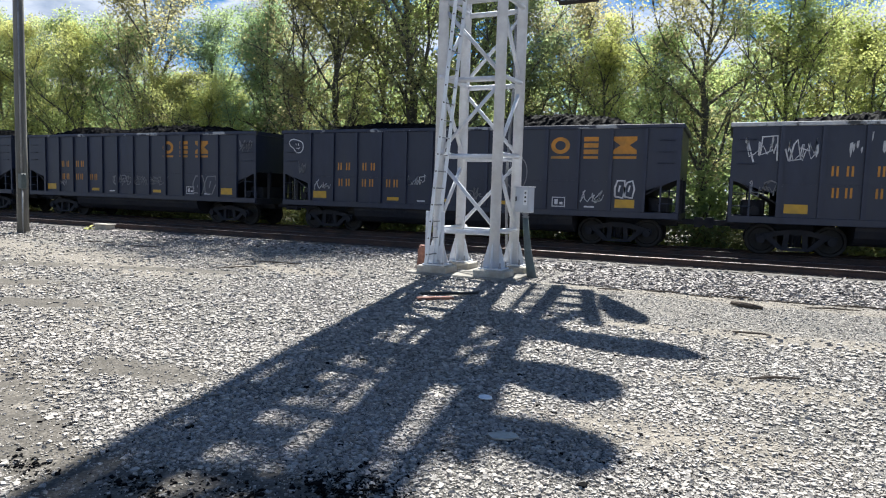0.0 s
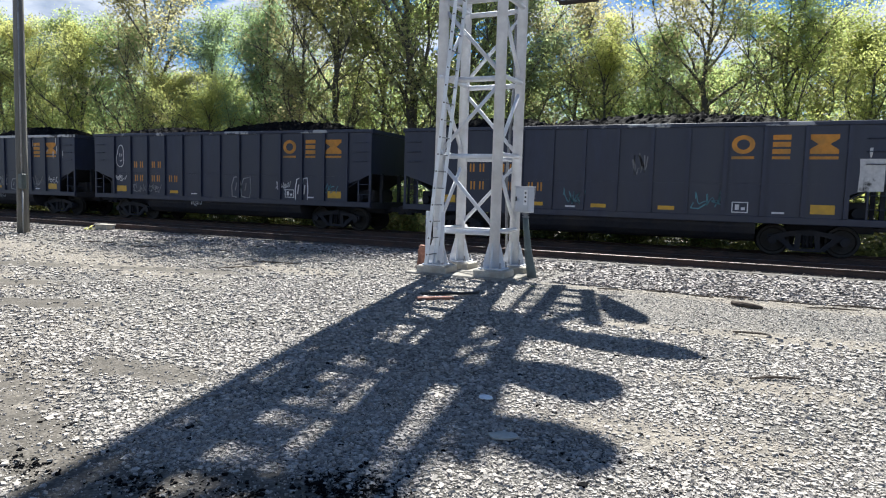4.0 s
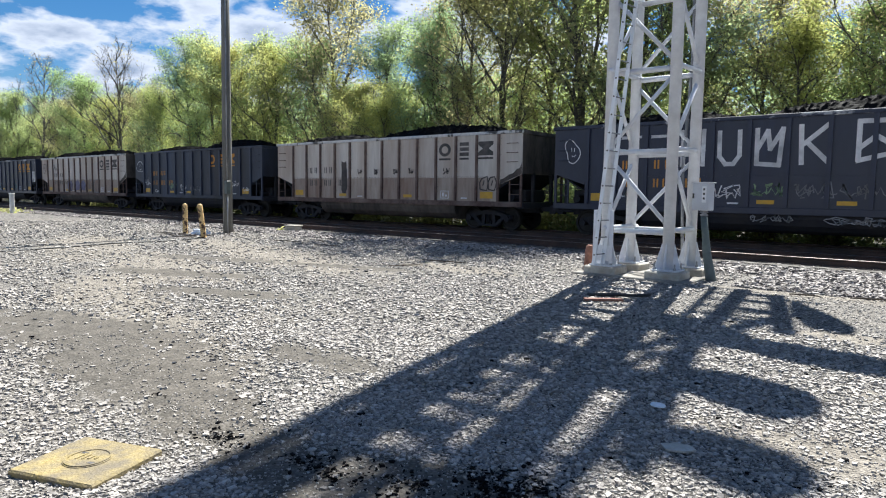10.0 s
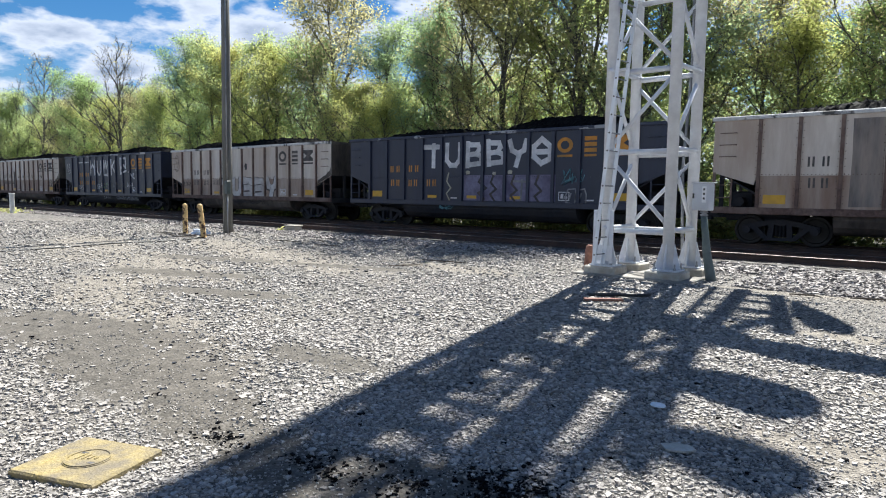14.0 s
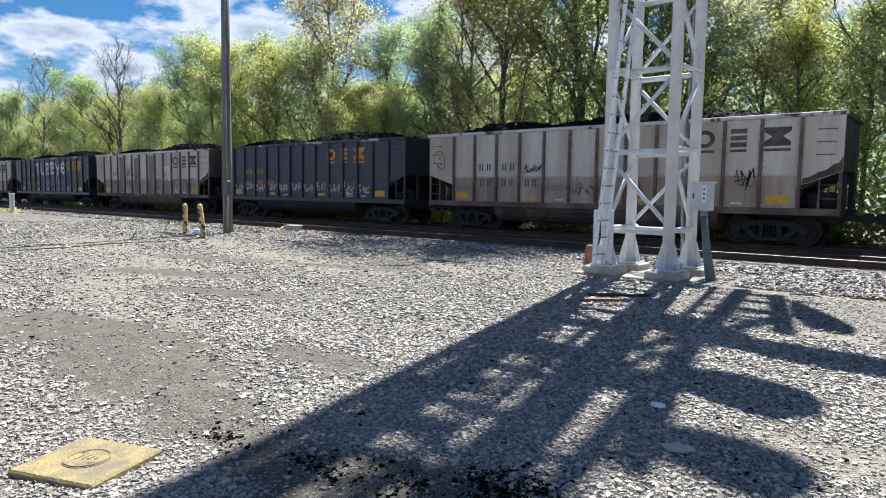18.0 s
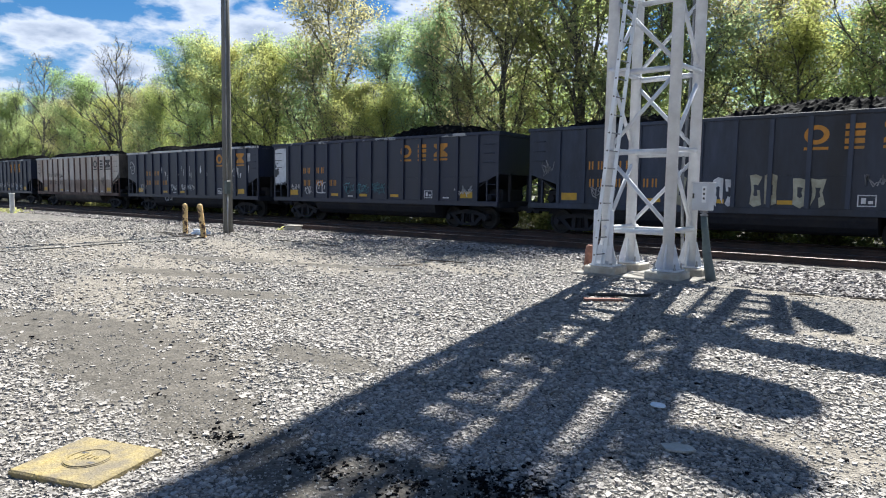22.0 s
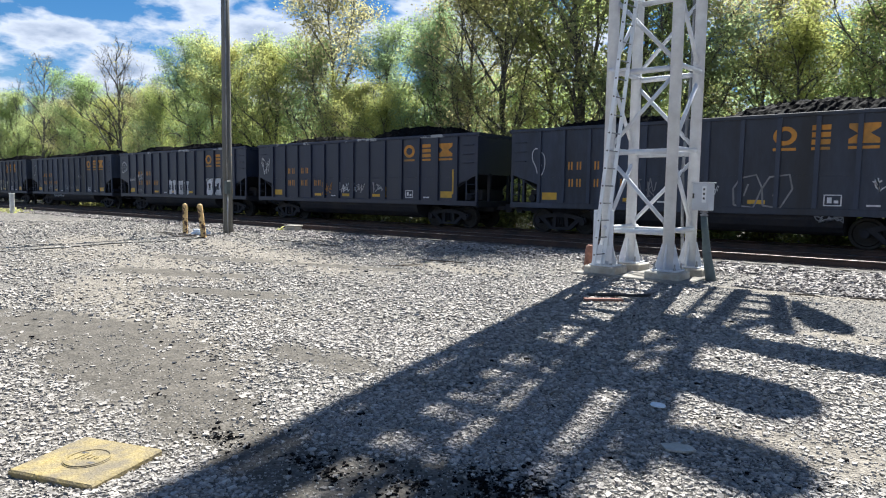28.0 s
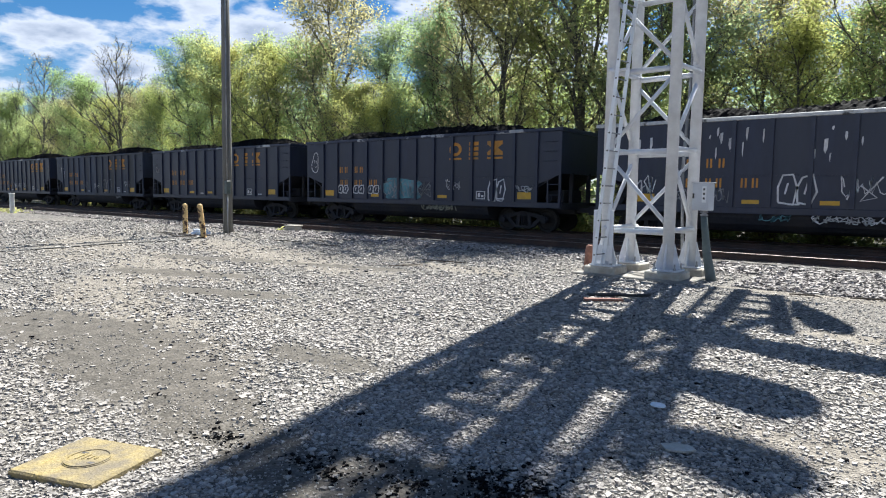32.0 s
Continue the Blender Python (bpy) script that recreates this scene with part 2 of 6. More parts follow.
UNDER = mat("grimy_underframe", (0.009, 0.0105, 0.017), (0.021, 0.022, 0.031), 0.75, 9, 1.2, (0.030, 0.027, 0.029), 0.4, 0.2, 30, spec=0.4)
WHEEL = mat("worn_wheel_steel", (0.008, 0.0075, 0.0075), (0.019, 0.016, 0.015), 0.6, 10, 2.0, (0.02, 0.018, 0.017), 0.5, 0.1, 40, metal=0.3)
COAL = mat("black_coal", (0.003, 0.003, 0.0035), (0.007, 0.007, 0.008), 0.7, 18, 3.0, (0.010, 0.010, 0.011), 0.4, 1.0, 9, spec=0.02)
YELLOW = mat("weathered_yellow_lettering", (0.46, 0.195, 0.022), (0.58, 0.26, 0.036), 0.65, 7, 1.5, (0.26, 0.15, 0.04), 0.2, 0.03)
REFLECT = mat("yellow_reflective_sheeting", (0.525, 0.294, 0.014), (0.595, 0.350, 0.021), 0.4, 12, 3.0, (0.350, 0.210, 0.035), 0.2, 0.02)
INK = mat("faded_black_lettering", (0.030, 0.030, 0.032), (0.065, 0.062, 0.06), 0.7, 10, 2.0, (0.14, 0.12, 0.11), 0.2, 0.02)
FADED = mat("faded_grey_paint_patch", (0.10, 0.092, 0.09), (0.19, 0.172, 0.165), 0.7, 6, 1.0, (0.30, 0.25, 0.21), 0.3, 0.03, stretch=(1.5, 1, 0.25))
SPRAY = mat("white_spray_paint", (0.55, 0.55, 0.57), (0.72, 0.72, 0.73), 0.7, 9, 1.5, (0.34, 0.34, 0.35), 0.3, 0.02)
SPRAY_GREY = mat("grey_spray_paint", (0.20, 0.20, 0.215), (0.32, 0.32, 0.335), 0.7, 9, 1.5, (0.12, 0.12, 0.12), 0.3, 0.02)
SPRAY_TEAL = mat("teal_spray_paint", (0.07, 0.20, 0.24), (0.14, 0.32, 0.37), 0.7, 7, 1.2, (0.05, 0.10, 0.13), 0.3, 0.02)
SPRAY_MAUVE = mat("mauve_spray_paint", (0.13, 0.12, 0.19), (0.22, 0.21, 0.30), 0.7, 7, 1.2, (0.07, 0.06, 0.11), 0.3, 0.02)
SPRAY_GREEN = mat("pale_green_spray_paint", (0.20, 0.32, 0.17), (0.33, 0.45, 0.27), 0.7, 7, 1.2, (0.1, 0.15, 0.1), 0.3, 0.02)
SPRAY_CREAM = mat("cream_spray_paint", (0.32, 0.31, 0.23), (0.46, 0.45, 0.36), 0.7, 7, 1.2, (0.2, 0.18, 0.12), 0.3, 0.02)
SPRAY_BLACK = mat("black_spray_paint", (0.022, 0.02, 0.022), (0.05, 0.045, 0.048), 0.7, 7, 1.2, (0.09, 0.07, 0.06), 0.3, 0.02)
GALV = mat("white_galvanised_steel", (0.60, 0.625, 0.68), (0.75, 0.77, 0.81), 0.45, 6, 1.1, (0.52, 0.52, 0.54), 0.4, 0.05, 50, rand=0.05)
LADDER = mat("bright_white_ladder_steel", (0.76, 0.79, 0.83), (0.84, 0.86, 0.89), 0.4, 8, 2.0, (0.62, 0.64, 0.67), 0.3, 0.03, 50)
GALV_DULL = mat("dull_galvanised_steel", (0.22, 0.23, 0.25), (0.36, 0.37, 0.39), 0.5, 9, 1.6, (0.16, 0.16, 0.17), 0.4, 0.05, 50, metal=0.4)
CONCRETE = mat("pale_concrete", (0.36, 0.34, 0.295), (0.52, 0.50, 0.445), 0.9, 14, 2.2, (0.31, 0.28, 0.23), 0.4, 0.25, 60)
SLAB = mat("dirty_old_concrete", (0.20, 0.185, 0.16), (0.36, 0.34, 0.30), 0.95, 14, 1.6, (0.13, 0.12, 0.105), 0.6, 0.4, 60)
CABINET = mat("grey_cabinet_enamel", (0.52, 0.54, 0.58), (0.62, 0.64, 0.68), 0.45, 6, 1.5, (0.40, 0.41, 0.43), 0.3, 0.03)
LABEL = mat("white_label", (0.72, 0.73, 0.74), (0.80, 0.80, 0.80), 0.5, 10, bump=0.02)
CONDUIT = mat("grey_green_conduit", (0.085, 0.11, 0.105), (0.13, 0.16, 0.15), 0.6, 9, 1.5, (0.07, 0.08, 0.08), 0.3, 0.05)
TIMBER = mat("grey_weathered_pole", (0.13, 0.13, 0.12), (0.25, 0.245, 0.225), 0.95, 14, 1.0, (0.10, 0.095, 0.085), 0.5, 0.5, 40, stretch=(3, 3, 0.12))
SAFETY = mat("chipped_yellow_paint", (0.55, 0.36, 0.13), (0.70, 0.50, 0.24), 0.7, 9, 6.0, (0.06, 0.028, 0.016), 0.8, 0.2, 40)
LIDPAINT = mat("worn_yellow_concrete", (0.24, 0.18, 0.055), (0.36, 0.285, 0.125), 0.85, 30, 7.0, (0.15, 0.125, 0.085), 0.85, 0.5, 60)
def chip(m, lo, hi):
    """Gives a paint's stains hard edges, as of flaked or worn-off patches."""
    ramps = [k for k in m.node_tree.nodes if k.bl_idname == "ShaderNodeValToRGB"]
    ramps[1].color_ramp.elements[0].position, ramps[1].color_ramp.elements[1].position = lo, hi


chip(SAFETY, 0.49, 0.53)
chip(CHORD, 0.54, 0.60)
DUSTY_CHORD = mat("dark_chord_with_bare_chips", (0.02, 0.026, 0.05), (0.035, 0.042, 0.07), 0.5, 8, 1.6, (0.34, 0.35, 0.37), 0.45, 0.08, 30, stretch=(0.5, 1, 1), spec=0.4)
chip(DUSTY_CHORD, 0.545, 0.58)
WHITEPAINT = mat("white_painted_post", (0.66, 0.66, 0.64), (0.78, 0.78, 0.76), 0.6, 9, 3.0, (0.5, 0.48, 0.44), 0.3, 0.05)
CABLE = mat("black_cable_sheath", (0.012, 0.012, 0.013), (0.03, 0.03, 0.03), 0.6, 20, bump=0.05)
DEADWOOD = mat("dead_wood", (0.055, 0.042, 0.032), (0.14, 0.11, 0.085), 0.95, 16, 2.0, (0.05, 0.04, 0.03), 0.4, 0.4, 40)
PLASTIC = mat("crumpled_white_plastic", (0.62, 0.66, 0.72), (0.82, 0.84, 0.86), 0.35, 20, bump=0.3, bscale=40)
RUSTPIPE = mat("red_rusted_pipe", (0.20, 0.085, 0.055), (0.34, 0.17, 0.12), 0.85, 14, 2.0, (0.12, 0.06, 0.04), 0.4, 0.2)
BARK = mat("grey_brown_bark", (0.075, 0.068, 0.058), (0.165, 0.148, 0.125), 0.95, 9, 1.5, (0.07, 0.075, 0.06), 0.4, 0.6, 25, stretch=(3, 3, 0.5))
LEAF_A = leaf_mat("fresh_green_leaves", (0.165, 0.215, 0.098), (0.235, 0.29, 0.135))
LEAF_B = leaf_mat("yellow_green_leaves", (0.215, 0.235, 0.09), (0.28, 0.305, 0.12))
LEAF_C = leaf_mat("olive_leaves", (0.20, 0.195, 0.105), (0.275, 0.265, 0.145))
LEAF_D = leaf_mat("dark_green_leaves", (0.14, 0.185, 0.105), (0.21, 0.26, 0.145))
WEED = leaf_mat("dry_green_weeds", (0.12, 0.14, 0.055), (0.30, 0.30, 0.14))


# ---- mesh helpers ----
class Shape:
    """Vertices and faces of one part, gathered before they become a mesh."""

    def __init__(self):
        self.v, self.f = [], []

    def add(self, verts, faces):
        k = len(self.v)
        self.v.extend(verts)
        self.f.extend([tuple(i + k for i in f) for f in faces])
        return self

    def box(self, x0, y0, z0, x1, y1, z1, b=0.0):
        """A box from corner to corner, its edges cut back by b."""
        c, h = ((x0 + x1) / 2, (y0 + y1) / 2, (z0 + z1) / 2), (abs(x1 - x0) / 2, abs(y1 - y0) / 2, abs(z1 - z0) / 2)
        s = [(i, j, k) for i in (-1, 1) for j in (-1, 1) for k in (-1, 1)]
        if b <= 0:
            vs = [tuple(c[a] + q[a] * h[a] for a in range(3)) for q in s]
            return self.add(vs, [(0, 1, 3, 2), (4, 6, 7, 5), (0, 4, 5, 1), (2, 3, 7, 6), (0, 2, 6, 4), (1, 5, 7, 3)])
        b = min(b, 0.45 * min(h))
        vs = [tuple(c[a] + q[a] * (h[a] - (0 if a == ax else b)) for a in range(3)) for q in s for ax in range(3)]
        ix = {(q, ax): 3 * n + ax for n, q in enumerate(s) for ax in range(3)}
        fs = []
        for ax in range(3):
            o1, o2 = [a for a in range(3) if a != ax]
            for d in (-1, 1):
                ring = []
                for e1, e2 in ((-1, -1), (1, -1), (1, 1), (-1, 1)):
                    q = [0, 0, 0]
                    q[ax], q[o1], q[o2] = d, e1, e2
                    ring.append(ix[(tuple(q), ax)])
                fs.append(tuple(ring))
            for e1 in (-1, 1):
                for e2 in (-1, 1):
                    q, w = [0, 0, 0], [0, 0, 0]
                    q[ax], q[o1], q[o2] = -1, e1, e2
                    w[ax], w[o1], w[o2] = 1, e1, e2
                    q, w = tuple(q), tuple(w)
                    fs.append((ix[(q, o1)], ix[(w, o1)], ix[(w, o2)], ix[(q, o2)]))
        fs += [tuple(ix[(q, ax)] for ax in range(3)) for q in s]
        return self.add(vs, fs)

    def tube(self, pts, radii, n=8, caps=True):
        """A round tube along points, one radius or one for each point."""
        pts = [Vector(p) for p in pts]
        if not isinstance(radii, (list, tuple)):
            radii = [radii] * len(pts)
        vs, fs = [], []
        side = None
        for i, p in enumerate(pts):
            d = (pts[min(i + 1, len(pts) - 1)] - pts[max(i - 1, 0)]).normalized()
            if side is None:
                side = d.orthogonal().normalized()
            side = (side - d * side.dot(d)).normalized()
            up = d.cross(side)
            for k in range(n):
                a = 2 * math.pi * k / n
                vs.append(tuple(p + (side * math.cos(a) + up * math.sin(a)) * radii[i]))
        for i in range(len(pts) - 1):
            for k in range(n):
                fs.append((i * n + k, i * n + (k + 1) % n, (i + 1) * n + (k + 1) % n, (i + 1) * n + k))
        if caps:
            fs += [tuple(range(n))[::-1], tuple((len(pts) - 1) * n + k for k in range(n))]
        return self.add(vs, fs)

    def sweep(self, outline, x0, x1):
        """An outline in y and z, carried along x."""
        n = len(outline)
        vs = [(x, y, z) for x in (x0, x1) for y, z in outline]
        fs = [(k, (k + 1) % n, n + (k + 1) % n, n + k) for k in range(n)] + [tuple(range(n))[::-1], tuple(range(n, 2 * n))]
        return self.add(vs, fs)

    def plate(self, outline, y0, y1):
        """An outline in x and z, from y0 to y1."""
        n = len(outline)
        vs = [(x, y, z) for y in (y0, y1) for x, z in outline]
        fs = [(k, (k + 1) % n, n + (k + 1) % n, n + k) for k in range(n)] + [tuple(range(n))[::-1], tuple(range(n, 2 * n))]
        return self.add(vs, fs)

    def ribbon(self, pts, w, y, t=0.004):
        """A painted stroke in x and z, of width w, on the plane y."""
        way = [Vector((xb - xa, zb - za)) for (xa, za), (xb, zb) in zip(pts[:-1], pts[1:])]
        way = [d.normalized() if d.length > 1e-4 else Vector((1.0, 0.0)) for d in way]
        k, n = len(self.v), len(pts)
        for i, (x, z) in enumerate(pts):
            d = way[max(i - 1, 0)] + way[min(i, n - 2)]
            d = d.normalized() if d.length > 0.5 else way[min(i, n - 2)]
            sx, sz = -d.y * w / 2, d.x * w / 2
            self.v += [(x + sx, y - t, z + sz), (x - sx, y - t, z - sz)]
        self.f += [(k + 2 * i, k + 2 * i + 1, k + 2 * i + 3, k + 2 * i + 2) for i in range(n - 1)]
        return self


def mesh_of(name, shape, material, smooth=False, recalc=True):
    me = bpy.data.meshes.new(name)
    me.from_pydata(shape.v, [], shape.f)
    if recalc and len(shape.f) < 4000:
        bm = bmesh.new()
        bm.from_mesh(me)
        bmesh.ops.recalc_face_normals(bm, faces=bm.faces)
        bm.to_mesh(me)
        bm.free()
    if smooth:
        me.polygons.foreach_set("use_smooth", [True] * len(me.polygons))
    me.materials.append(material)
    return me


def part(name, shape, material, parent=None, label="", smooth=False, recalc=True):
    ob = new(name, mesh_of(name, shape, material, smooth, recalc))
    if parent is not None:
        ob.parent = parent
    return tagged(ob, label)


def same(name, me, parent, m=None, label=""):
    """Another object on a mesh that exists."""
    ob = new(name, me)
    ob.parent = parent
    if m is not None:
        ob.matrix_basis = m
    return tagged(ob, label)


def thing(name, x, y, z, label, category, group="", rz=0.0):
    e = new(name)
    e.empty_display_size = 0.3
    e.matrix_basis = pose(x, y, z, 0, 0, rz)
    return tagged(e, label, category, group)


def rnd(seed):
    return random.Random(seed)


# ---- ground ----
RAIL_TOP = 0.23
NEAR_TRACK, FAR_TRACK = 18.34, 22.19


def ground_height(x, y):
    h = 0.02 * noise.noise(Vector((x * 0.35, y * 0.35, 0.0))) + 0.012 * noise.noise(Vector((x * 1.1, y * 1.1, 3.0)))
    near = min(1.0, max(0.0, (15.5 - y) / 3.0))
    if y > 27.0:
        h += min(0.5, (y - 27.0) * 0.05)
    return h * (near if y < 16 else 0.4) - (0.02 if 16 < y < 25 else 0.0)


# trodden patches of fine dark soil: centre, reach in x and y, turn in degrees
PATCHES = [(-7.6, 3.1, 2.4, 0.75, 10), (-5.9, 2.75, 1.6, 0.6, -5), (-4.3, 2.5, 1.1, 0.42, -10), (-3.3, 2.35, 0.9, 0.3, -15), (-9.2, 5.7, 1.6, 0.35, 20), (-4.9, 4.1, 0.7, 0.3, 0), 
           (-2.0, 2.6, 1.3, 0.35, 5), (-12.0, 6.5, 2.0, 0.4, 20), (-14.0, 8.5, 2.0, 0.35, 20), (-10.5, 9.6, 2.0, 0.3, 15)]


def soil_at(x, y):
    best = 0.0
    for cx, cy, rx, ry, turn in PATCHES:
        a = radians(turn)
        u, v = (x - cx) * math.cos(a) + (y - cy) * math.sin(a), (y - cy) * math.cos(a) - (x - cx) * math.sin(a)
        d = math.hypot(u / rx, v / ry)
        if d < 1.8:
            best = max(best, min(1.0, 1.3 - 0.75 * d) + 0.25 * noise.noise(Vector((x * 2.0, y * 2.0, 4.0))))
    return max(0.0, best)


# drifts of pale brown sand: centre, reach in x and y, turn
DRIFTS = [(-14.5, 10.2, 4.5, 1.0, -14), (-19.5, 8.0, 4.0, 1.0, -20), (-9.0, 11.3, 1.6, 0.5, -10), (-13.5, 7.0, 3.2, 0.8, -15), (-10.5, 4.6, 2.4, 0.7, -20), (-6.5, 3.5, 1.6, 0.5, -20),
          (0.8, 9.0, 2.2, 0.28, 4), (0.35, 6.45, 0.9, 0.28, 5), (-0.25, 4.7, 1.1, 0.33, 0), (1.6, 12.2, 4.0, 0.35, -3)]


def sand_at(x, y):
    best = 0.0
    for cx, cy, rx, ry, turn in DRIFTS:
        a = radians(turn)
        u, v = (x - cx) * math.cos(a) + (y - cy) * math.sin(a), (y - cy) * math.cos(a) - (x - cx) * math.sin(a)
        d = math.hypot(u / rx, v / ry)
        if d < 1.8:
            best = max(best, min(1.0, 1.25 - 0.7 * d) + 0.3 * noise.noise(Vector((x * 1.4, y * 1.4, 9.0))))
    return min(1.0, max(0.0, best))


def spread(lo, hi, fine_lo, fine_hi, step, growth=1.35):
    a = [fine_lo + step * i for i in range(int((fine_hi - fine_lo) / step) + 1)]
    s, v = step, a[-1]
    while v < hi:
        s *= growth
        v += s
        a.append(min(v, hi))
    s, v = step, a[0]
    while v > lo:
        s *= growth
        v -= s
        a.insert(0, max(v, lo))
    return a


def build_ground():
    xs, ys = spread(-2500, 2500, -24, 6, 0.2), spread(-2500, 2500, -2, 17, 0.2)
    nx = len(xs)
    sh = Shape()
    sh.v = [(x, y, ground_height(x, y)) for y in ys for x in xs]
    sh.f = [(j * nx + i, j * nx + i + 1, (j + 1) * nx + i + 1, (j + 1) * nx + i) for j in range(len(ys) - 1) for i in range(nx - 1)]
    g = part("ground", sh, GROUND, None, smooth=True, recalc=False)
    at = g.data.attributes.new("soil", "FLOAT", "POINT")
    at.data.foreach_set("value", [soil_at(x, y) if abs(x) < 30 and abs(y) < 20 else 0.0 for x, y, z in sh.v])
    at = g.data.attributes.new("sand", "FLOAT", "POINT")
    at.data.foreach_set("value", [sand_at(x, y) if abs(x) < 34 and abs(y) < 20 else 0.0 for x, y, z in sh.v])
    tagged(g, "pale grey crushed-stone yard with sandy and dark patches", "ground", kind="structure")
    bed = Shape().sweep([(15.9, -0.05), (16.9, 0.0), (17.2, 0.035), (24.4, 0.035), (25.6, -0.05)], -400, 120)
    tagged(part("ballast_bed", bed, BED), "dark trackside ballast bed under both tracks", "ballast", kind="structure")


def scatter(name, label, spots, material, seed, flat=0.5, small_below=0.03):
    """Many angular stones, each a box with every corner pushed about, in one mesh. spots: x, y, z and size of each."""
    rg = np.random.RandomState(seed)
    n = len(spots)
    base = np.array([(i, j, k) for i in (-1, 1) for j in (-1, 1) for k in (-1, 1)], float)
    v = base[None] * (1 + rg.uniform(-0.42, 0.25, (n, 8, 3)))
    v *= np.stack([rg.uniform(0.7, 1.25, n), rg.uniform(0.55, 1.0, n), rg.uniform(0.5, 1.0, n) * flat], 1)[:, None]
    a, b = rg.uniform(0, 6.283, n), rg.normal(0.0, 0.34, n)
    cb, sb = np.cos(b)[:, None], np.sin(b)[:, None]
    y, z = v[:, :, 1] * cb - v[:, :, 2] * sb, v[:, :, 1] * sb + v[:, :, 2] * cb
    ca, sa = np.cos(a)[:, None], np.sin(a)[:, None]
    v = np.stack([v[:, :, 0] * ca - y * sa, v[:, :, 0] * sa + y * ca, z], 2)
    v = v * spots[:, 3][:, None, None] * 0.5 + spots[:, None, :3]
    # larger stones keep four corners, small chips three; undersides are left open
    small = spots[:, 3] < small_below
    quad = np.array([(0, 1, 3, 2), (4, 6, 7, 5), (0, 4, 5, 1), (2, 3, 7, 6), (1, 5, 7, 3)])
    big = v[~small]
    chip = v[small][:, [0, 4, 2, 1, 5, 3]]
    f4 = (quad[None] + (np.arange(len(big)) * 8)[:, None, None]).reshape(-1, 4).tolist()
    k = (len(big) * 8 + np.arange(len(chip)) * 6)[:, None, None]
    f3 = (np.array([(3, 4, 5)])[None] + k).reshape(-1, 3).tolist()
    f4 += (np.array([(0, 1, 4, 3), (1, 2, 5, 4), (2, 0, 3, 5)])[None] + k).reshape(-1, 4).tolist()
    me = bpy.data.meshes.new(name)
    me.from_pydata(np.concatenate([big.reshape(-1, 3), chip.reshape(-1, 3)]).tolist(), [], f4 + f3)
    me.materials.append(material)
    return tagged(new(name, me), label, "gravel", kind="stuff")


def stone_field(count, x0, x1, y0, y1, lo, hi, seed, lift=0.2, patchy=0.0):
    rg = np.random.RandomState(seed)
    out = []
    while len(out) < count:
        x, y = rg.uniform(x0, x1), rg.uniform(y0, y1)
        if patchy and noise.noise(Vector((x * 0.55, y * 0.55, 7.0))) + 0.5 * noise.noise(Vector((x * 1.7, y * 1.7, 2.0))) < -0.08 and rg.rand() < patchy:
            continue
        if patchy and rg.rand() < 0.93 * min(1.0, max(0.0, soil_at(x, y) * 2.2 - 0.55)):
            continue
        s = lo + (hi - lo) * rg.rand() ** 2.2
        out.append((x, y, ground_height(x, y) + s * lift * 0.5, s))
    return np.array(out)


def wedge_stones(density, r0, r1, lo, hi, seed, patchy=0.4):
    """Loose stones over a wedge of the yard round the standing point, density to the square metre."""
    rg = np.random.RandomState(seed)
    a0, a1 = radians(6.0), radians(116.0)
    n = int(density * 0.5 * (a1 - a0) * (r1 * r1 - r0 * r0))
    a, r = rg.uniform(a0, a1, n), np.sqrt(rg.uniform(r0 * r0, r1 * r1, n))
    s = lo + (hi - lo) * rg.rand(n) ** 2.4
    chance, lot, rim = rg.rand(n), rg.rand(n), rg.rand(n)
    out = []
    for k in range(n):
        x, y = -r[k] * math.cos(a[k]), r[k] * math.sin(a[k])
        if y > 15.6 or rim[k] > min(1.0, (a[k] - a0) / 0.22, (a1 - a[k]) / 0.22, (r[k] - 0.8) / 2.4):
            continue
        if chance[k] < patchy and noise.noise(Vector((x * 0.55, y * 0.55, 7.0))) + 0.5 * noise.noise(Vector((x * 1.7, y * 1.7, 2.0))) < -0.08:
            continue
        if lot[k] < (0.96 if s[k] > 0.02 else 0.72) * min(1.0, max(0.0, soil_at(x, y) * 2.0 - 0.5)):
            continue
        if -3.4 < x < 8.0 and 9.2 < y < 15.6 and (y > 12.6 or s[k] > 0.034):
            continue
        if lot[k] < 0.8 * sand_at(x, y):
            continue
        out.append((x, y, ground_height(x, y) + s[k] * 0.12, s[k]))
    return np.array(out)


def heap(count, x, y, sx, sy, seed):
    """A spill of crumbs, thick in the middle and thin at its edge."""
    rg = np.random.RandomState(seed)
    px, py, s = rg.normal(x, sx, count), rg.normal(y, sy, count), 0.010 + 0.024 * rg.rand(count) ** 2.4
    return np.array([(a, b, ground_height(a, b) + 0.3 * c, c) for a, b, c in zip(px, py, s)])


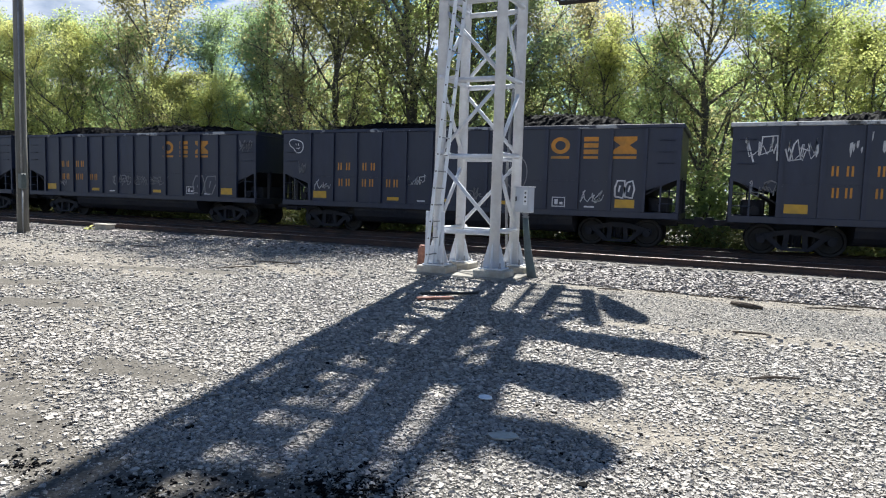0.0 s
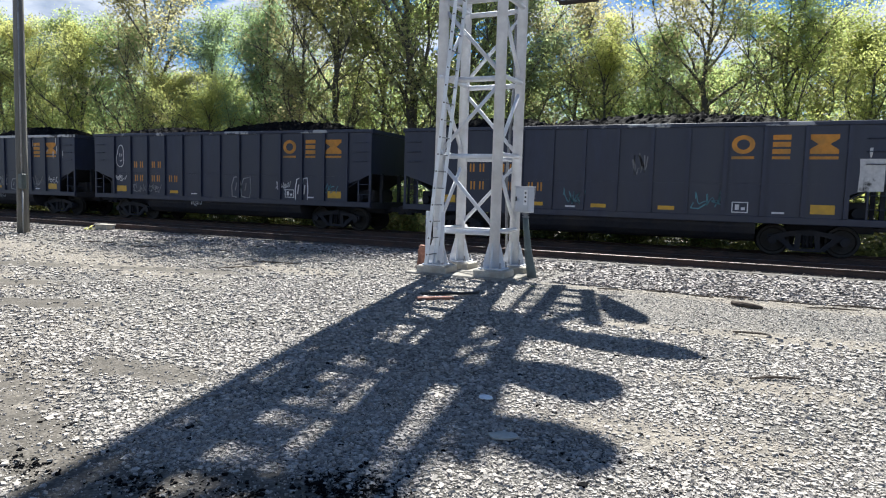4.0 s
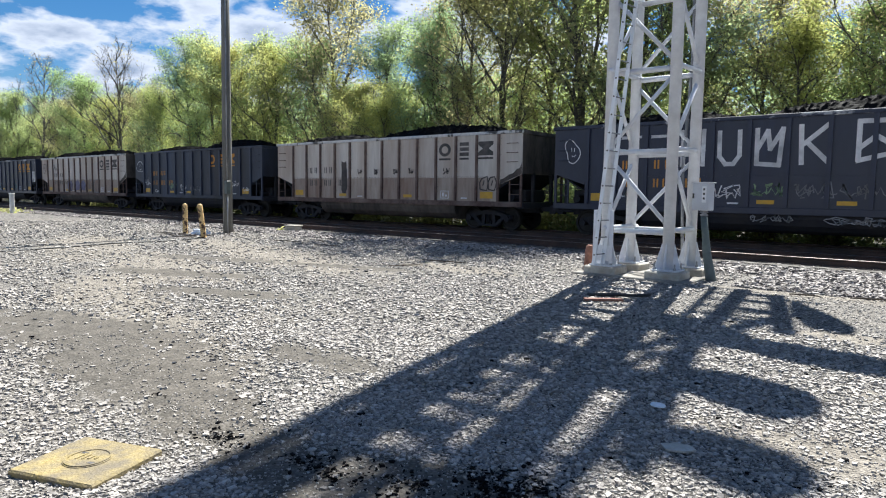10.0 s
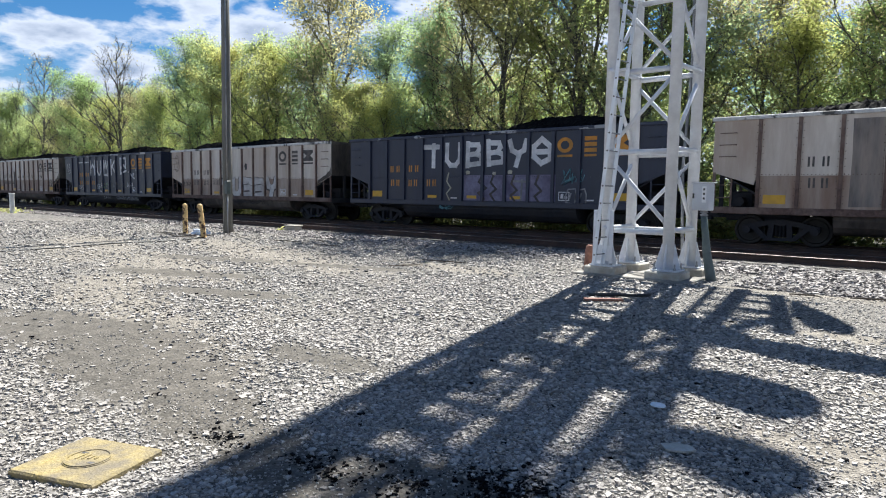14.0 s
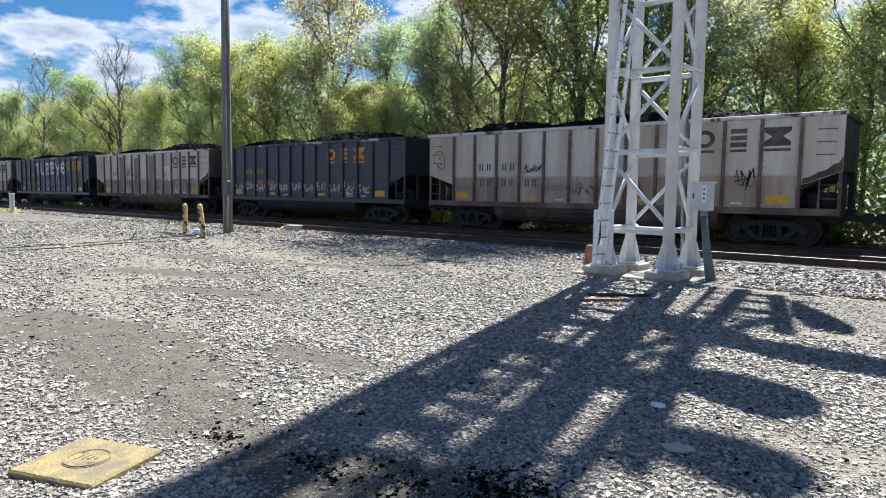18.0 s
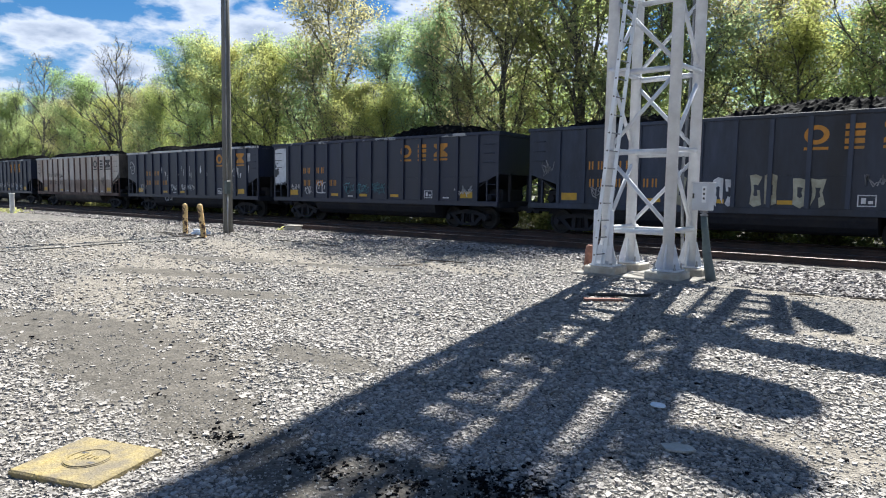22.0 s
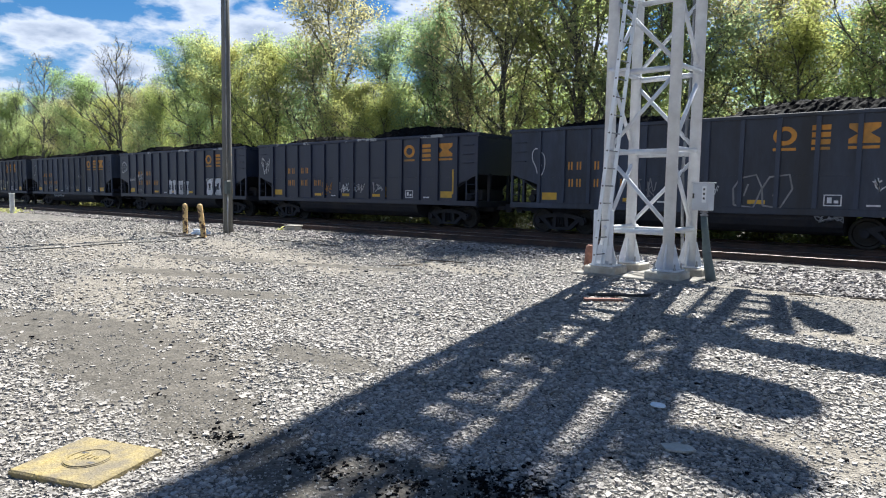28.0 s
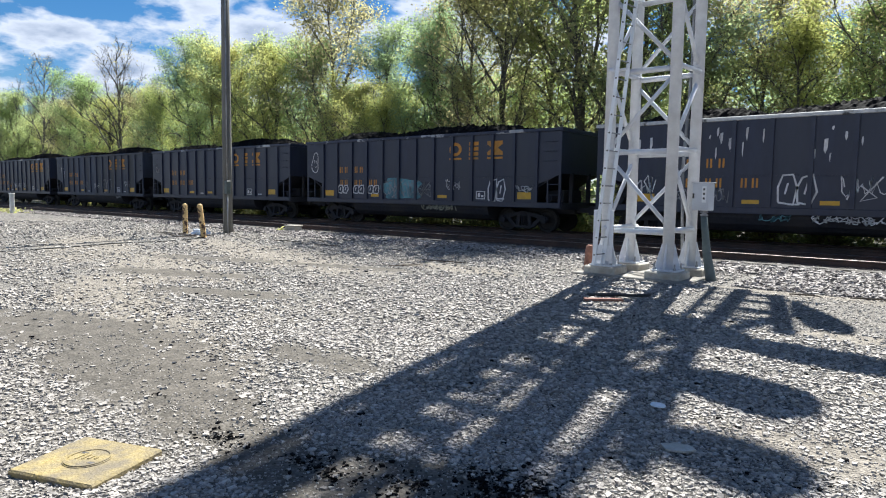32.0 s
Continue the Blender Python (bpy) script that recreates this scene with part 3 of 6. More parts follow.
def build_gravel():
    scatter("yard_gravel", "loose pale grey crushed stones on the yard", np.concatenate([
        wedge_stones(4300, 0.8, 5.2, 0.011, 0.036, 11),
        wedge_stones(1700, 5.2, 8.2, 0.016, 0.046, 24),
        wedge_stones(560, 8.2, 12.5, 0.022, 0.060, 12),
        wedge_stones(150, 12.5, 20.0, 0.030, 0.075, 13),
        wedge_stones(34, 20.0, 38.0, 0.05, 0.11, 23)]), STONE, 1, 0.62, 0.030)
    scatter("ballast_stones", "coarse grey trackside ballast stones", np.concatenate([
        stone_field(17000, -24, 7, 14.9, 17.5, 0.05, 0.11, 14),
        stone_field(9000, -3.2, 8.0, 12.55, 15.2, 0.04, 0.09, 26),
        stone_field(6000, -70, -24, 15.4, 17.5, 0.07, 0.14, 15),
        stone_field(7000, -30, 8, 17.7, 20.6, 0.05, 0.11, 16) + np.array((0, 0, 0.05, 0))]), BALLAST, 2, 1.0)
    scatter("coal_crumbs", "black coal crumbs spilled on the yard", np.concatenate([
        heap(620, -1.85, 2.92, 0.17, 0.14, 17), heap(150, -2.35, 2.58, 0.20, 0.10, 27), heap(170, -2.85, 2.42, 0.18, 0.07, 30), heap(60, -0.6, 4.0, 0.4, 0.2, 28), heap(110, -3.78, 2.33, 0.12, 0.06, 29), heap(16, -4.95, 2.5, 0.07, 0.02, 31),
        stone_field(60, -4.4, -3.5, 2.2, 3.2, 0.012, 0.04, 18),
        stone_field(320, -12, 2.5, 2.5, 10.5, 0.02, 0.06, 19)]), COAL, 3, 0.5)


# ---- tracks ----
RAIL_OUTLINE = [(-0.075, 0), (0.075, 0), (0.075, 0.012), (0.012, 0.03), (0.01, 0.125), (0.034, 0.14), (0.036, 0.166), (0.028, 0.177),
                (-0.028, 0.177), (-0.036, 0.166), (-0.034, 0.14), (-0.01, 0.125), (-0.012, 0.03), (-0.075, 0.012)]


def build_track(y, label):
    t = thing("railway_track", 0, y, 0, label, "railway track", "parallel tracks")
    z = RAIL_TOP - 0.18
    for s in (-0.755, 0.755):
        rail = part("rail", Shape().sweep([(s + a, z + b) for a, b in RAIL_OUTLINE], -400, 120), RAIL, t, "rust-brown steel rail")
        part("rail_head", Shape().sweep([(s - 0.027, z + 0.1775), (s + 0.027, z + 0.1775), (s + 0.022, z + 0.18), (s - 0.022, z + 0.18)], -400, 120), SHINE, rail, "polished running surface")
    tie = mesh_of("tie", Shape().box(-0.115, -1.3, z - 0.19, 0.115, 1.3, z - 0.008, 0.012), TIE)
    plate = mesh_of("tie_plate", Shape().box(-0.09, -0.18, z - 0.008, 0.09, 0.18, z + 0.006, 0.004).box(-0.07, -0.12, z, -0.03, -0.085, z + 0.035).box(0.03, 0.085, z, 0.07, 0.12, z + 0.035), RAIL)
    rg = rnd(5)
    for i in range(150):
        x = -66 + i * 0.53 + rg.uniform(-0.03, 0.03)
        k = same("tie", tie, t, pose(x, rg.uniform(-0.04, 0.04), rg.uniform(-0.006, 0.004), 0, 0, rg.uniform(-1.2, 1.2)))
        if x > -32:
            for s in (-0.755, 0.755):
                same("tie_plate", plate, k, pose(0, s, 0))


build_ground()
build_gravel()
build_track(NEAR_TRACK, "empty near railway track with rusty rails on dark ties")
build_track(FAR_TRACK, "far railway track under the moving coal train")


# ---- coal train ----
CAR_PITCH, HALF, TOP, SILL, MID = 16.18, 7.4, 3.84, 1.03, 2.07
SIDE = 1.6


def wheel_mesh():
    sh = Shape()
    prof = [(0.0, 0.10), (0.10, 0.10), (0.12, 0.03), (0.34, 0.03), (0.37, 0.065), (0.445, 0.065), (0.457, -0.03), (0.475, -0.055), (0.475, -0.075), (0.36, -0.075), (0.34, -0.02), (0.12, -0.02), (0.10, -0.09), (0.0, -0.09)]
    n = 18
    vs, fs = [], []
    for r, y in prof:
        for k in range(n):
            a = 2 * math.pi * k / n
            vs.append((r * math.cos(a), -y, r * math.sin(a)))
    for i in range(len(prof) - 1):
        for k in range(n):
            fs.append((i * n + k, i * n + (k + 1) % n, (i + 1) * n + (k + 1) % n, (i + 1) * n + k))
    return sh.add(vs, fs)


def side_frame_shape():
    """A cast truck side frame: arched top, open windows, journal ends."""
    sh = Shape()
    for s in (-1, 1):
        sh.plate([(s * 0.12, 0.78), (s * 0.62, 0.70), (s * 0.98, 0.60), (s * 1.05, 0.60), (s * 1.05, 0.44), (s * 0.78, 0.47), (s * 0.52, 0.57), (s * 0.12, 0.64)], -0.09, 0.09)
        sh.plate([(s * 0.80, 0.50), (s * 0.64, 0.56), (s * 0.30, 0.22), (s * 0.42, 0.16)], -0.08, 0.08)
        sh.plate([(s * 0.16, 0.66), (s * 0.30, 0.66), (s * 0.34, 0.20), (s * 0.20, 0.20)], -0.07, 0.07)
        sh.tube([(s * 0.915, -0.17, 0.457), (s * 0.915, 0.10, 0.457)], 0.115, 12)
        for k in range(3):
            sh.tube([(-0.10 + 0.10 * k, 0, 0.28), (-0.10 + 0.10 * k, 0, 0.60)], 0.045, 8)
    sh.plate([(-0.42, 0.24), (0.42, 0.24), (0.36, 0.15), (-0.36, 0.15)], -0.09, 0.09)
    sh.plate([(-0.14, 0.78), (0.14, 0.78), (0.14, 0.62), (-0.14, 0.62)], -0.10, 0.10)
    return sh


def wheelset_shape():
    one, sh = wheel_mesh(), Shape()
    sh.add([(x, y - 0.755, z) for x, y, z in one.v], one.f)
    sh.add([(-x, -y + 0.755, z) for x, y, z in one.v], one.f)
    for s in (-1, 1):
        for k in range(6):
            a = k * math.pi / 3
            sh.tube([(0.23 * math.cos(a), s * 0.775, 0.23 * math.sin(a)), (0.23 * math.cos(a), s * 0.80, 0.23 * math.sin(a))], 0.03, 6)
    return sh.tube([(0, -0.95, 0), (0, 0.95, 0)], 0.08, 10)


WHEEL_MESH = mesh_of("wheelset", wheelset_shape(), WHEEL, False)
FRAME_MESH = mesh_of("side_frame", side_frame_shape(), UNDER)
BOLSTER_MESH = mesh_of("bolster", Shape().box(-0.16, -1.0, 0.42, 0.16, 1.0, 0.70, 0.02).box(-0.22, -0.22, 0.70, 0.22, 0.22, 0.86, 0.02), UNDER)
COUPLER_MESH = mesh_of("coupler", Shape().box(-0.10, -0.09, -0.09, 0.42, 0.09, 0.09, 0.015).plate([(0.40, 0.16), (0.62, 0.16), (0.70, 0.05), (0.70, -0.06), (0.60, -0.17), (0.40, -0.17)], -0.13, 0.13), UNDER)


def coal_shape(seed, humps):
    sh = Shape()
    nx, ny = 190, 30
    rg = np.random.RandomState(int(seed * 10) + 3)
    grit = rg.normal(0, 0.022, (ny + 1, nx + 1)) + 0.09 * rg.rand(ny + 1, nx + 1) ** 8
    for j in range(ny + 1):
        for i in range(nx + 1):
            u, w = i / nx * 2 - 1, j / ny * 2 - 1
            x, y = u * 7.25, w * 1.47
            edge = (1 - abs(w) ** 2.6)
            h = 0.06
            for cx, wd, hh in humps:
                d = abs(x - cx) / wd
                h = max(h, hh * (1 - d ** 3.0) if d < 1 else 0.06)
            p = Vector((x * 1.3, y * 1.3, seed))
            lump = 0.07 * noise.noise(p) + 0.05 * noise.noise(p * 3.1) + 0.06 * noise.noise(p * 7.0) + grit[j, i]
            sh.v.append((x, y, TOP - 0.16 + edge * (h + 0.16) * (1 - 0.5 * abs(u) ** 10) + lump * (1 if abs(w) < 0.99 else 0.3)))
    n = nx + 1
    sh.f = [(j * n + i, j * n + i + 1, (j + 1) * n + i + 1, (j + 1) * n + i) for j in range(ny) for i in range(nx)]
    return sh


COALS = [mesh_of("coal_load", coal_shape(k * 5.7, hs), COAL, False, False) for k, hs in enumerate((
    ((-3.9, 2.7, 0.34), (2.6, 3.6, 0.46)), ((-3.2, 3.2, 0.30), (3.1, 3.0, 0.50)), ((-4.3, 2.2, 0.42), (1.4, 4.2, 0.40))))]


GRAB = [{m.name: mesh_of("grab_iron", Shape().tube([(-0.23, -0.02, 0), (-0.23, -0.10, 0), (0.23, -0.10, 0), (0.23, -0.02, 0)], 0.013, 6), m) for m in (BLACK, GREY, RUST)} for _ in range(2)]


def truck(car, x):
    t = same("truck", BOLSTER_MESH, car, pose(x, 0, 0), "grimy cast-steel truck")
    for s in (-1, 1):
        same("side_frame", FRAME_MESH, t, pose(0, s * 1.0, 0))
        same("wheelset", WHEEL_MESH, t, pose(s * 0.89, 0, 0.457))
    return t


def coal_car(body, lower, rib_mat, chord_mat, length, coal):
    """A rotary coal gondola: ribbed sides, end slope sheets, round belly, two trucks, heaped load."""
    e = length / 2
    ribs = [-e + length * (1.3 + 1.038 * i) / 14.8 for i in range(13)]
    car = thing("coal_car", 0, FAR_TRACK, RAIL_TOP, "coal car", "rail car", "cars of the coal train")
    # sides: full height between the end bays, cut away below at the ends
    for s in (-1, 1):
        y0, y1 = s * SIDE, s * (SIDE - 0.035)
        part("upper_side", Shape().plate([(-(e), TOP - 0.1), ((e), TOP - 0.1), ((e), 2.18), ((e - 0.98), 1.80), ((e - 1.04), MID), (-(e - 1.24), MID), (-(e - 1.18), 1.80), (-(e), 2.18)], y0, y1), body, car)
        part("lower_side", Shape().plate([(-(e - 1.30), MID - 0.002), ((e - 1.04), MID - 0.002), ((e - 1.04), SILL + 0.1), (-(e - 1.30), SILL + 0.1)], y0, y1), lower, car)
        part("top_chord", Shape().box(-(e + 0.06), s * (SIDE + 0.05), TOP - 0.12, (e + 0.06), s * (SIDE - 0.10), TOP, 0.015), chord_mat, car)
        part("side_sill", Shape().box(-(e), s * (SIDE + 0.035), SILL - 0.09, (e), s * (SIDE - 0.10), SILL + 0.11, 0.012), RUST if body is TAN else lower, car)
    rw = 0.046 if body is TAN else 0.06
    rib_full = mesh_of("rib", Shape().plate([(-rw, TOP - 0.121), (rw, TOP - 0.121), (rw, SILL + 0.111), (-rw, SILL + 0.111)], -0.075, -0.002), rib_mat)
    for s in (-1, 1):
        for x in ribs:
            same("rib", rib_full, car, pose(x, s * SIDE, 0, 0, 0, 0 if s < 0 else 180))
    rivets = Shape()
    for i in range(120):
        x = -e + 1.4 + i * 0.0985
        if min(abs(x - r) for r in ribs) > 0.08:
            rivets.box(x - 0.012, -SIDE - 0.010, MID + 0.015, x + 0.012, -SIDE - 0.001, MID + 0.039)
    if body is TAN:
        for r in ribs:
            for i in range(12):
                for o in (-0.095, 0.075):
                    z = SILL + 0.25 + 0.205 * i
                    rivets.box(r + o, -SIDE - 0.012, z, r + o + 0.022, -SIDE - 0.001, z + 0.022)
        part("soot_stain", Shape().plate([(e - 0.975, 1.815), (e - 0.97, 1.99), (e - 0.80, 2.03), (e - 0.58, 2.17), (e - 0.40, 2.22), (e - 0.22, 2.38), (e - 0.10, 2.42), (e - 0.002, 2.62), (e - 0.002, 2.19)], -SIDE - 0.004, -SIDE - 0.001), DARK_BROWN, car, "black soot stain")
    tagged(part("riveted_seam", rivets, rib_mat, car), kind="stuff")
    for s in (-1, 1):
        # end wall above, slope sheet below, corner posts, ladder and grab irons
        part("end_wall", Shape().box(s * (e), -SIDE + 0.036, 2.20, s * (e - 0.07), SIDE - 0.036, TOP - 0.1).box(s * (e + 0.07), -SIDE, TOP - 0.14, s * (e - 0.02), SIDE, TOP - 0.002), DARK_BROWN if body is TAN else body, car)
        slope = Shape()
        a = [(s * (e - 0.07), 2.2), (s * (e - 1.90), 1.12)]
        slope.add([(x, y, z + d) for x, z in a for y in (-SIDE + 0.04, SIDE - 0.04) for d in (0, 0.05)], [(0, 1, 3, 2), (4, 5, 7, 6), (0, 2, 6, 4), (1, 3, 7, 5), (0, 1, 5, 4), (2, 3, 7, 6)])
        part("slope_sheet", slope, UNDER, car, "dark end slope sheet")
        part("end_sill", Shape().box(s * (e + 0.04), -SIDE + 0.04, SILL - 0.14, s * (e - 0.20), SIDE - 0.04, SILL + 0.1, 0.015), UNDER, car)
        part("center_sill", Shape().box(s * (e - 0.10), -0.25, 0.70, s * (e - 2.4), 0.25, 1.05, 0.02), UNDER, car)
        for y in (-0.7, 0.7):
            part("end_post", Shape().box(s * (e + 0.02), y - 0.06, SILL + 0.1, s * (e - 0.10), y + 0.06, 2.25), UNDER, car)
        for y in (-SIDE + 0.03, SIDE - 0.03):
            k = -1 if y < 0 else 1
            part("corner_post", Shape().box(s * (e), y - 0.03, SILL + 0.1, s * (e - 0.09), y + 0.03, 2.19).box(s * (e - 0.52), y - 0.02, SILL + 0.1, s * (e - 0.57), y + 0.02, 1.98), rib_mat, car)
            for z, xc, me in ((1.42, e - 0.31, GRAB[0]), (1.80, e - 0.31, GRAB[0]), (2.65, e - 0.42, GRAB[1]), (3.0, e - 0.42, GRAB[1]), (3.35, e - 0.42, GRAB[1])):
                same("grab_iron", me[rib_mat.name], car, pose(s * xc, y, z, 0, 0, 0 if k < 0 else 180))
        part("brake_gear", Shape().box(s * (e - 0.35), -0.75, SILL + 0.1, s * (e - 1.0), 0.75, 1.62, 0.04).tube([(s * (e - 0.7), -1.2, 1.3), (s * (e - 0.7), 1.2, 1.3)], 0.14, 10), UNDER, car)
        truck(car, s * (e - 1.85))
        same("coupler", COUPLER_MESH, car, pose(s * (e), 0, 0.86, 0, 0, 0 if s > 0 else 180))
    # round belly between the trucks
    prof = [(-1.5, 1.0), (-1.5, 0.82), (-1.42, 0.62), (-1.24, 0.46), (-0.95, 0.38), (-0.4, 0.35), (0.4, 0.35), (0.95, 0.38), (1.24, 0.46), (1.42, 0.62), (1.5, 0.82), (1.5, 1.0)]
    # tan cars get a dark brown belly, as on their end walls
    part("belly", Shape().sweep(prof, -(e - 3.25), (e - 3.25)), DARK_BROWN if body is TAN else UNDER, car, smooth=False)
    part("floor_pan", Shape().box(-(e - 2.0), -SIDE + 0.1, SILL - 0.02, (e - 2.0), SIDE - 0.1, SILL + 0.08), UNDER, car)
    same("coal_load", coal, car, Matrix.Diagonal((length / 14.8, 1, 1, 1)), "heaped glistening black coal")
    return car


FACE = -SIDE - 0.003  # near side's painted plane


def emblem(car, ink, length):
    """Three plain emblem shapes with underlines, and bars for the car's marks and number."""
    y, zc, e, short = FACE, 3.20, length / 2, length < 14.2
    c1, c2, c3 = (9.28, 10.19, 11.20) if short else (11.09 * e / 7.4, 12.08 * e / 7.4, 13.13 * e / 7.4)
    c, n = c1 - e, 24
    sh = Shape()
    for k in range(n):
        a, b = 2 * math.pi * k / n, 2 * math.pi * (k + 1) / n
        q = [(0.31, a), (0.31, b), (0.17, b), (0.17, a)]
        sh.add([(c + r * math.cos(w), y - 0.002, zc + 0.87 * r * math.sin(w)) for r, w in q], [(0, 1, 2, 3)])
    part("emblem_ring", sh, ink, car, "plain ring emblem shape", recalc=False)
    x = c2 - e
    for za, zb in ((0.13, 0.27), (-0.07, 0.07), (-0.27, -0.13)):
        part("emblem_bar", Shape().box(x - 0.23, y - 0.004, zc + za, x + 0.23, y - 0.001, zc + zb), ink, car)
    x = c3 - e
    sh = Shape()
    sh.add([(x + a, y - 0.002, zc + b) for a, b in ((-0.36, 0.27), (0.36, 0.27), (0.36, 0.15), (0.14, 0.0), (0.36, -0.15), (0.36, -0.27), (-0.36, -0.27), (-0.36, -0.15), (-0.14, 0.0), (-0.36, 0.15))],
           [(0, 1, 2, 3, 8, 9), (3, 4, 5, 6, 7, 8)])
    part("emblem_hourglass", sh, ink, car, "hourglass emblem shape", recalc=False)
    for m, w in ((c1, 0.30), (c2, 0.23), (c3, 0.36)):
        part("underline", Shape().box(m - e - w, y - 0.004, zc - 0.42, m - e + w, y - 0.001, zc - 0.34), ink, car)
    f = 0.935 if short else e / 7.4
    for xs, z in (((2.56, 2.92, 3.64, 4.0), 2.32), ((2.60, 2.92, 3.63, 3.94, 4.66, 4.97), 1.72)):
        for xa in xs:
            part("number_bar", Shape().box(xa * f - e, y - 0.004, z, xa * f - e + 0.055, y - 0.001, z + 0.28).box(xa * f - e + 0.115, y - 0.004, z, xa * f - e + 0.17, y - 0.001, z + 0.28), ink, car)


REFLECT_MESH = mesh_of("reflector", Shape().box(-0.24, FACE - 0.006, -0.06, 0.24, FACE - 0.002, 0.06), REFLECT)
REFLECT_END = mesh_of("end_reflector", Shape().box(-0.30, FACE - 0.006, -0.13, 0.30, FACE - 0.002, 0.13), REFLECT)
STENCIL_MESH = mesh_of("stencil", Shape().box(-0.16, FACE - 0.005, -0.025, 0.16, FACE - 0.002, 0.025), SPRAY)
_box = Shape()
for _r in ((-0.22, -0.16, -0.19, 0.16), (0.19, -0.16, 0.22, 0.16), (-0.19, 0.13, 0.19, 0.16), (-0.19, -0.16, 0.19, -0.13), (-0.13, -0.08, -0.02, 0.08), (0.03, -0.08, 0.14, 0.0)):
    _box.box(_r[0], FACE - 0.005, _r[1], _r[2], FACE - 0.002, _r[3])
PANEL_MESH = mesh_of("stencil_panel", _box, SPRAY)


def scribble(rg, x, z, w, h, loops):
    """A quick wandering pen line in a box."""
    pts, n = [], int(loops * 10)
    for i in range(n + 1):
        u = i / n
        a = u * loops * 2 * math.pi
        pts.append((x + w * u + 0.10 * w * math.cos(a + rg.uniform(-0.3, 0.3)) * (1 + rg.uniform(-0.4, 0.4)),
                    z + h * (0.5 + 0.42 * math.sin(a * (1 + 0.15 * math.sin(i))) * rg.uniform(0.6, 1.1))))
    return pts


# painted letters as strokes in a square: corner to corner, z up
STROKES = {
    "T": [((0.0, 0.88), (1.0, 0.86)), ((0.55, 0.95), (0.5, 0.0))],
    "U": [((0.12, 1.0), (0.12, 0.30), (0.35, 0.08), (0.65, 0.08), (0.88, 0.32), (0.88, 1.0))],
    "B": [((0.15, 0.0), (0.15, 1.0)), ((0.15, 0.92), (0.72, 0.90), (0.80, 0.72), (0.62, 0.52), (0.2, 0.50)), ((0.62, 0.52), (0.92, 0.42), (0.92, 0.12), (0.2, 0.06))],
    "Y": [((0.08, 1.0), (0.20, 0.62), (0.50, 0.48), (0.80, 0.62), (0.92, 1.0)), ((0.58, 0.50), (0.40, 0.0))],
    "H": [((0.08, 1.0), (0.08, 0.0)), ((0.92, 1.0), (0.92, 0.0)), ((0.08, 0.42), (0.5, 0.72), (0.92, 0.42))],
    "K": [((0.12, 1.0), (0.12, 0.0)), ((0.90, 1.0), (0.20, 0.52)), ((0.30, 0.55), (0.92, 0.0))],
    "w": [((0.10, 1.0), (0.10, 0.05), (0.85, 0.0), (0.95, 1.0)), ((0.12, 0.45), (0.45, 0.95), (0.55, 0.45), (0.92, 0.95))],
    "q": [((0.10, 0.0), (0.10, 1.0), (0.92, 1.0), (0.92, 0.35)), ((0.12, 0.32), (0.5, 0.62), (0.92, 0.35)), ((0.10, 0.0), (1.0, 0.2))],
    "o": [((0.5, 1.0), (0.12, 0.72), (0.10, 0.32), (0.45, 0.05), (0.88, 0.22), (0.90, 0.70), (0.5, 1.0)), ((0.3, 0.5), (0.75, 0.5))],
    "l": [((0.0, 1.0), (1.0, 0.0))],
    "z": [((0.5, 1.0), (0.25, 0.70), (0.75, 0.45), (0.2, 0.25), (0.6, 0.0))],
}


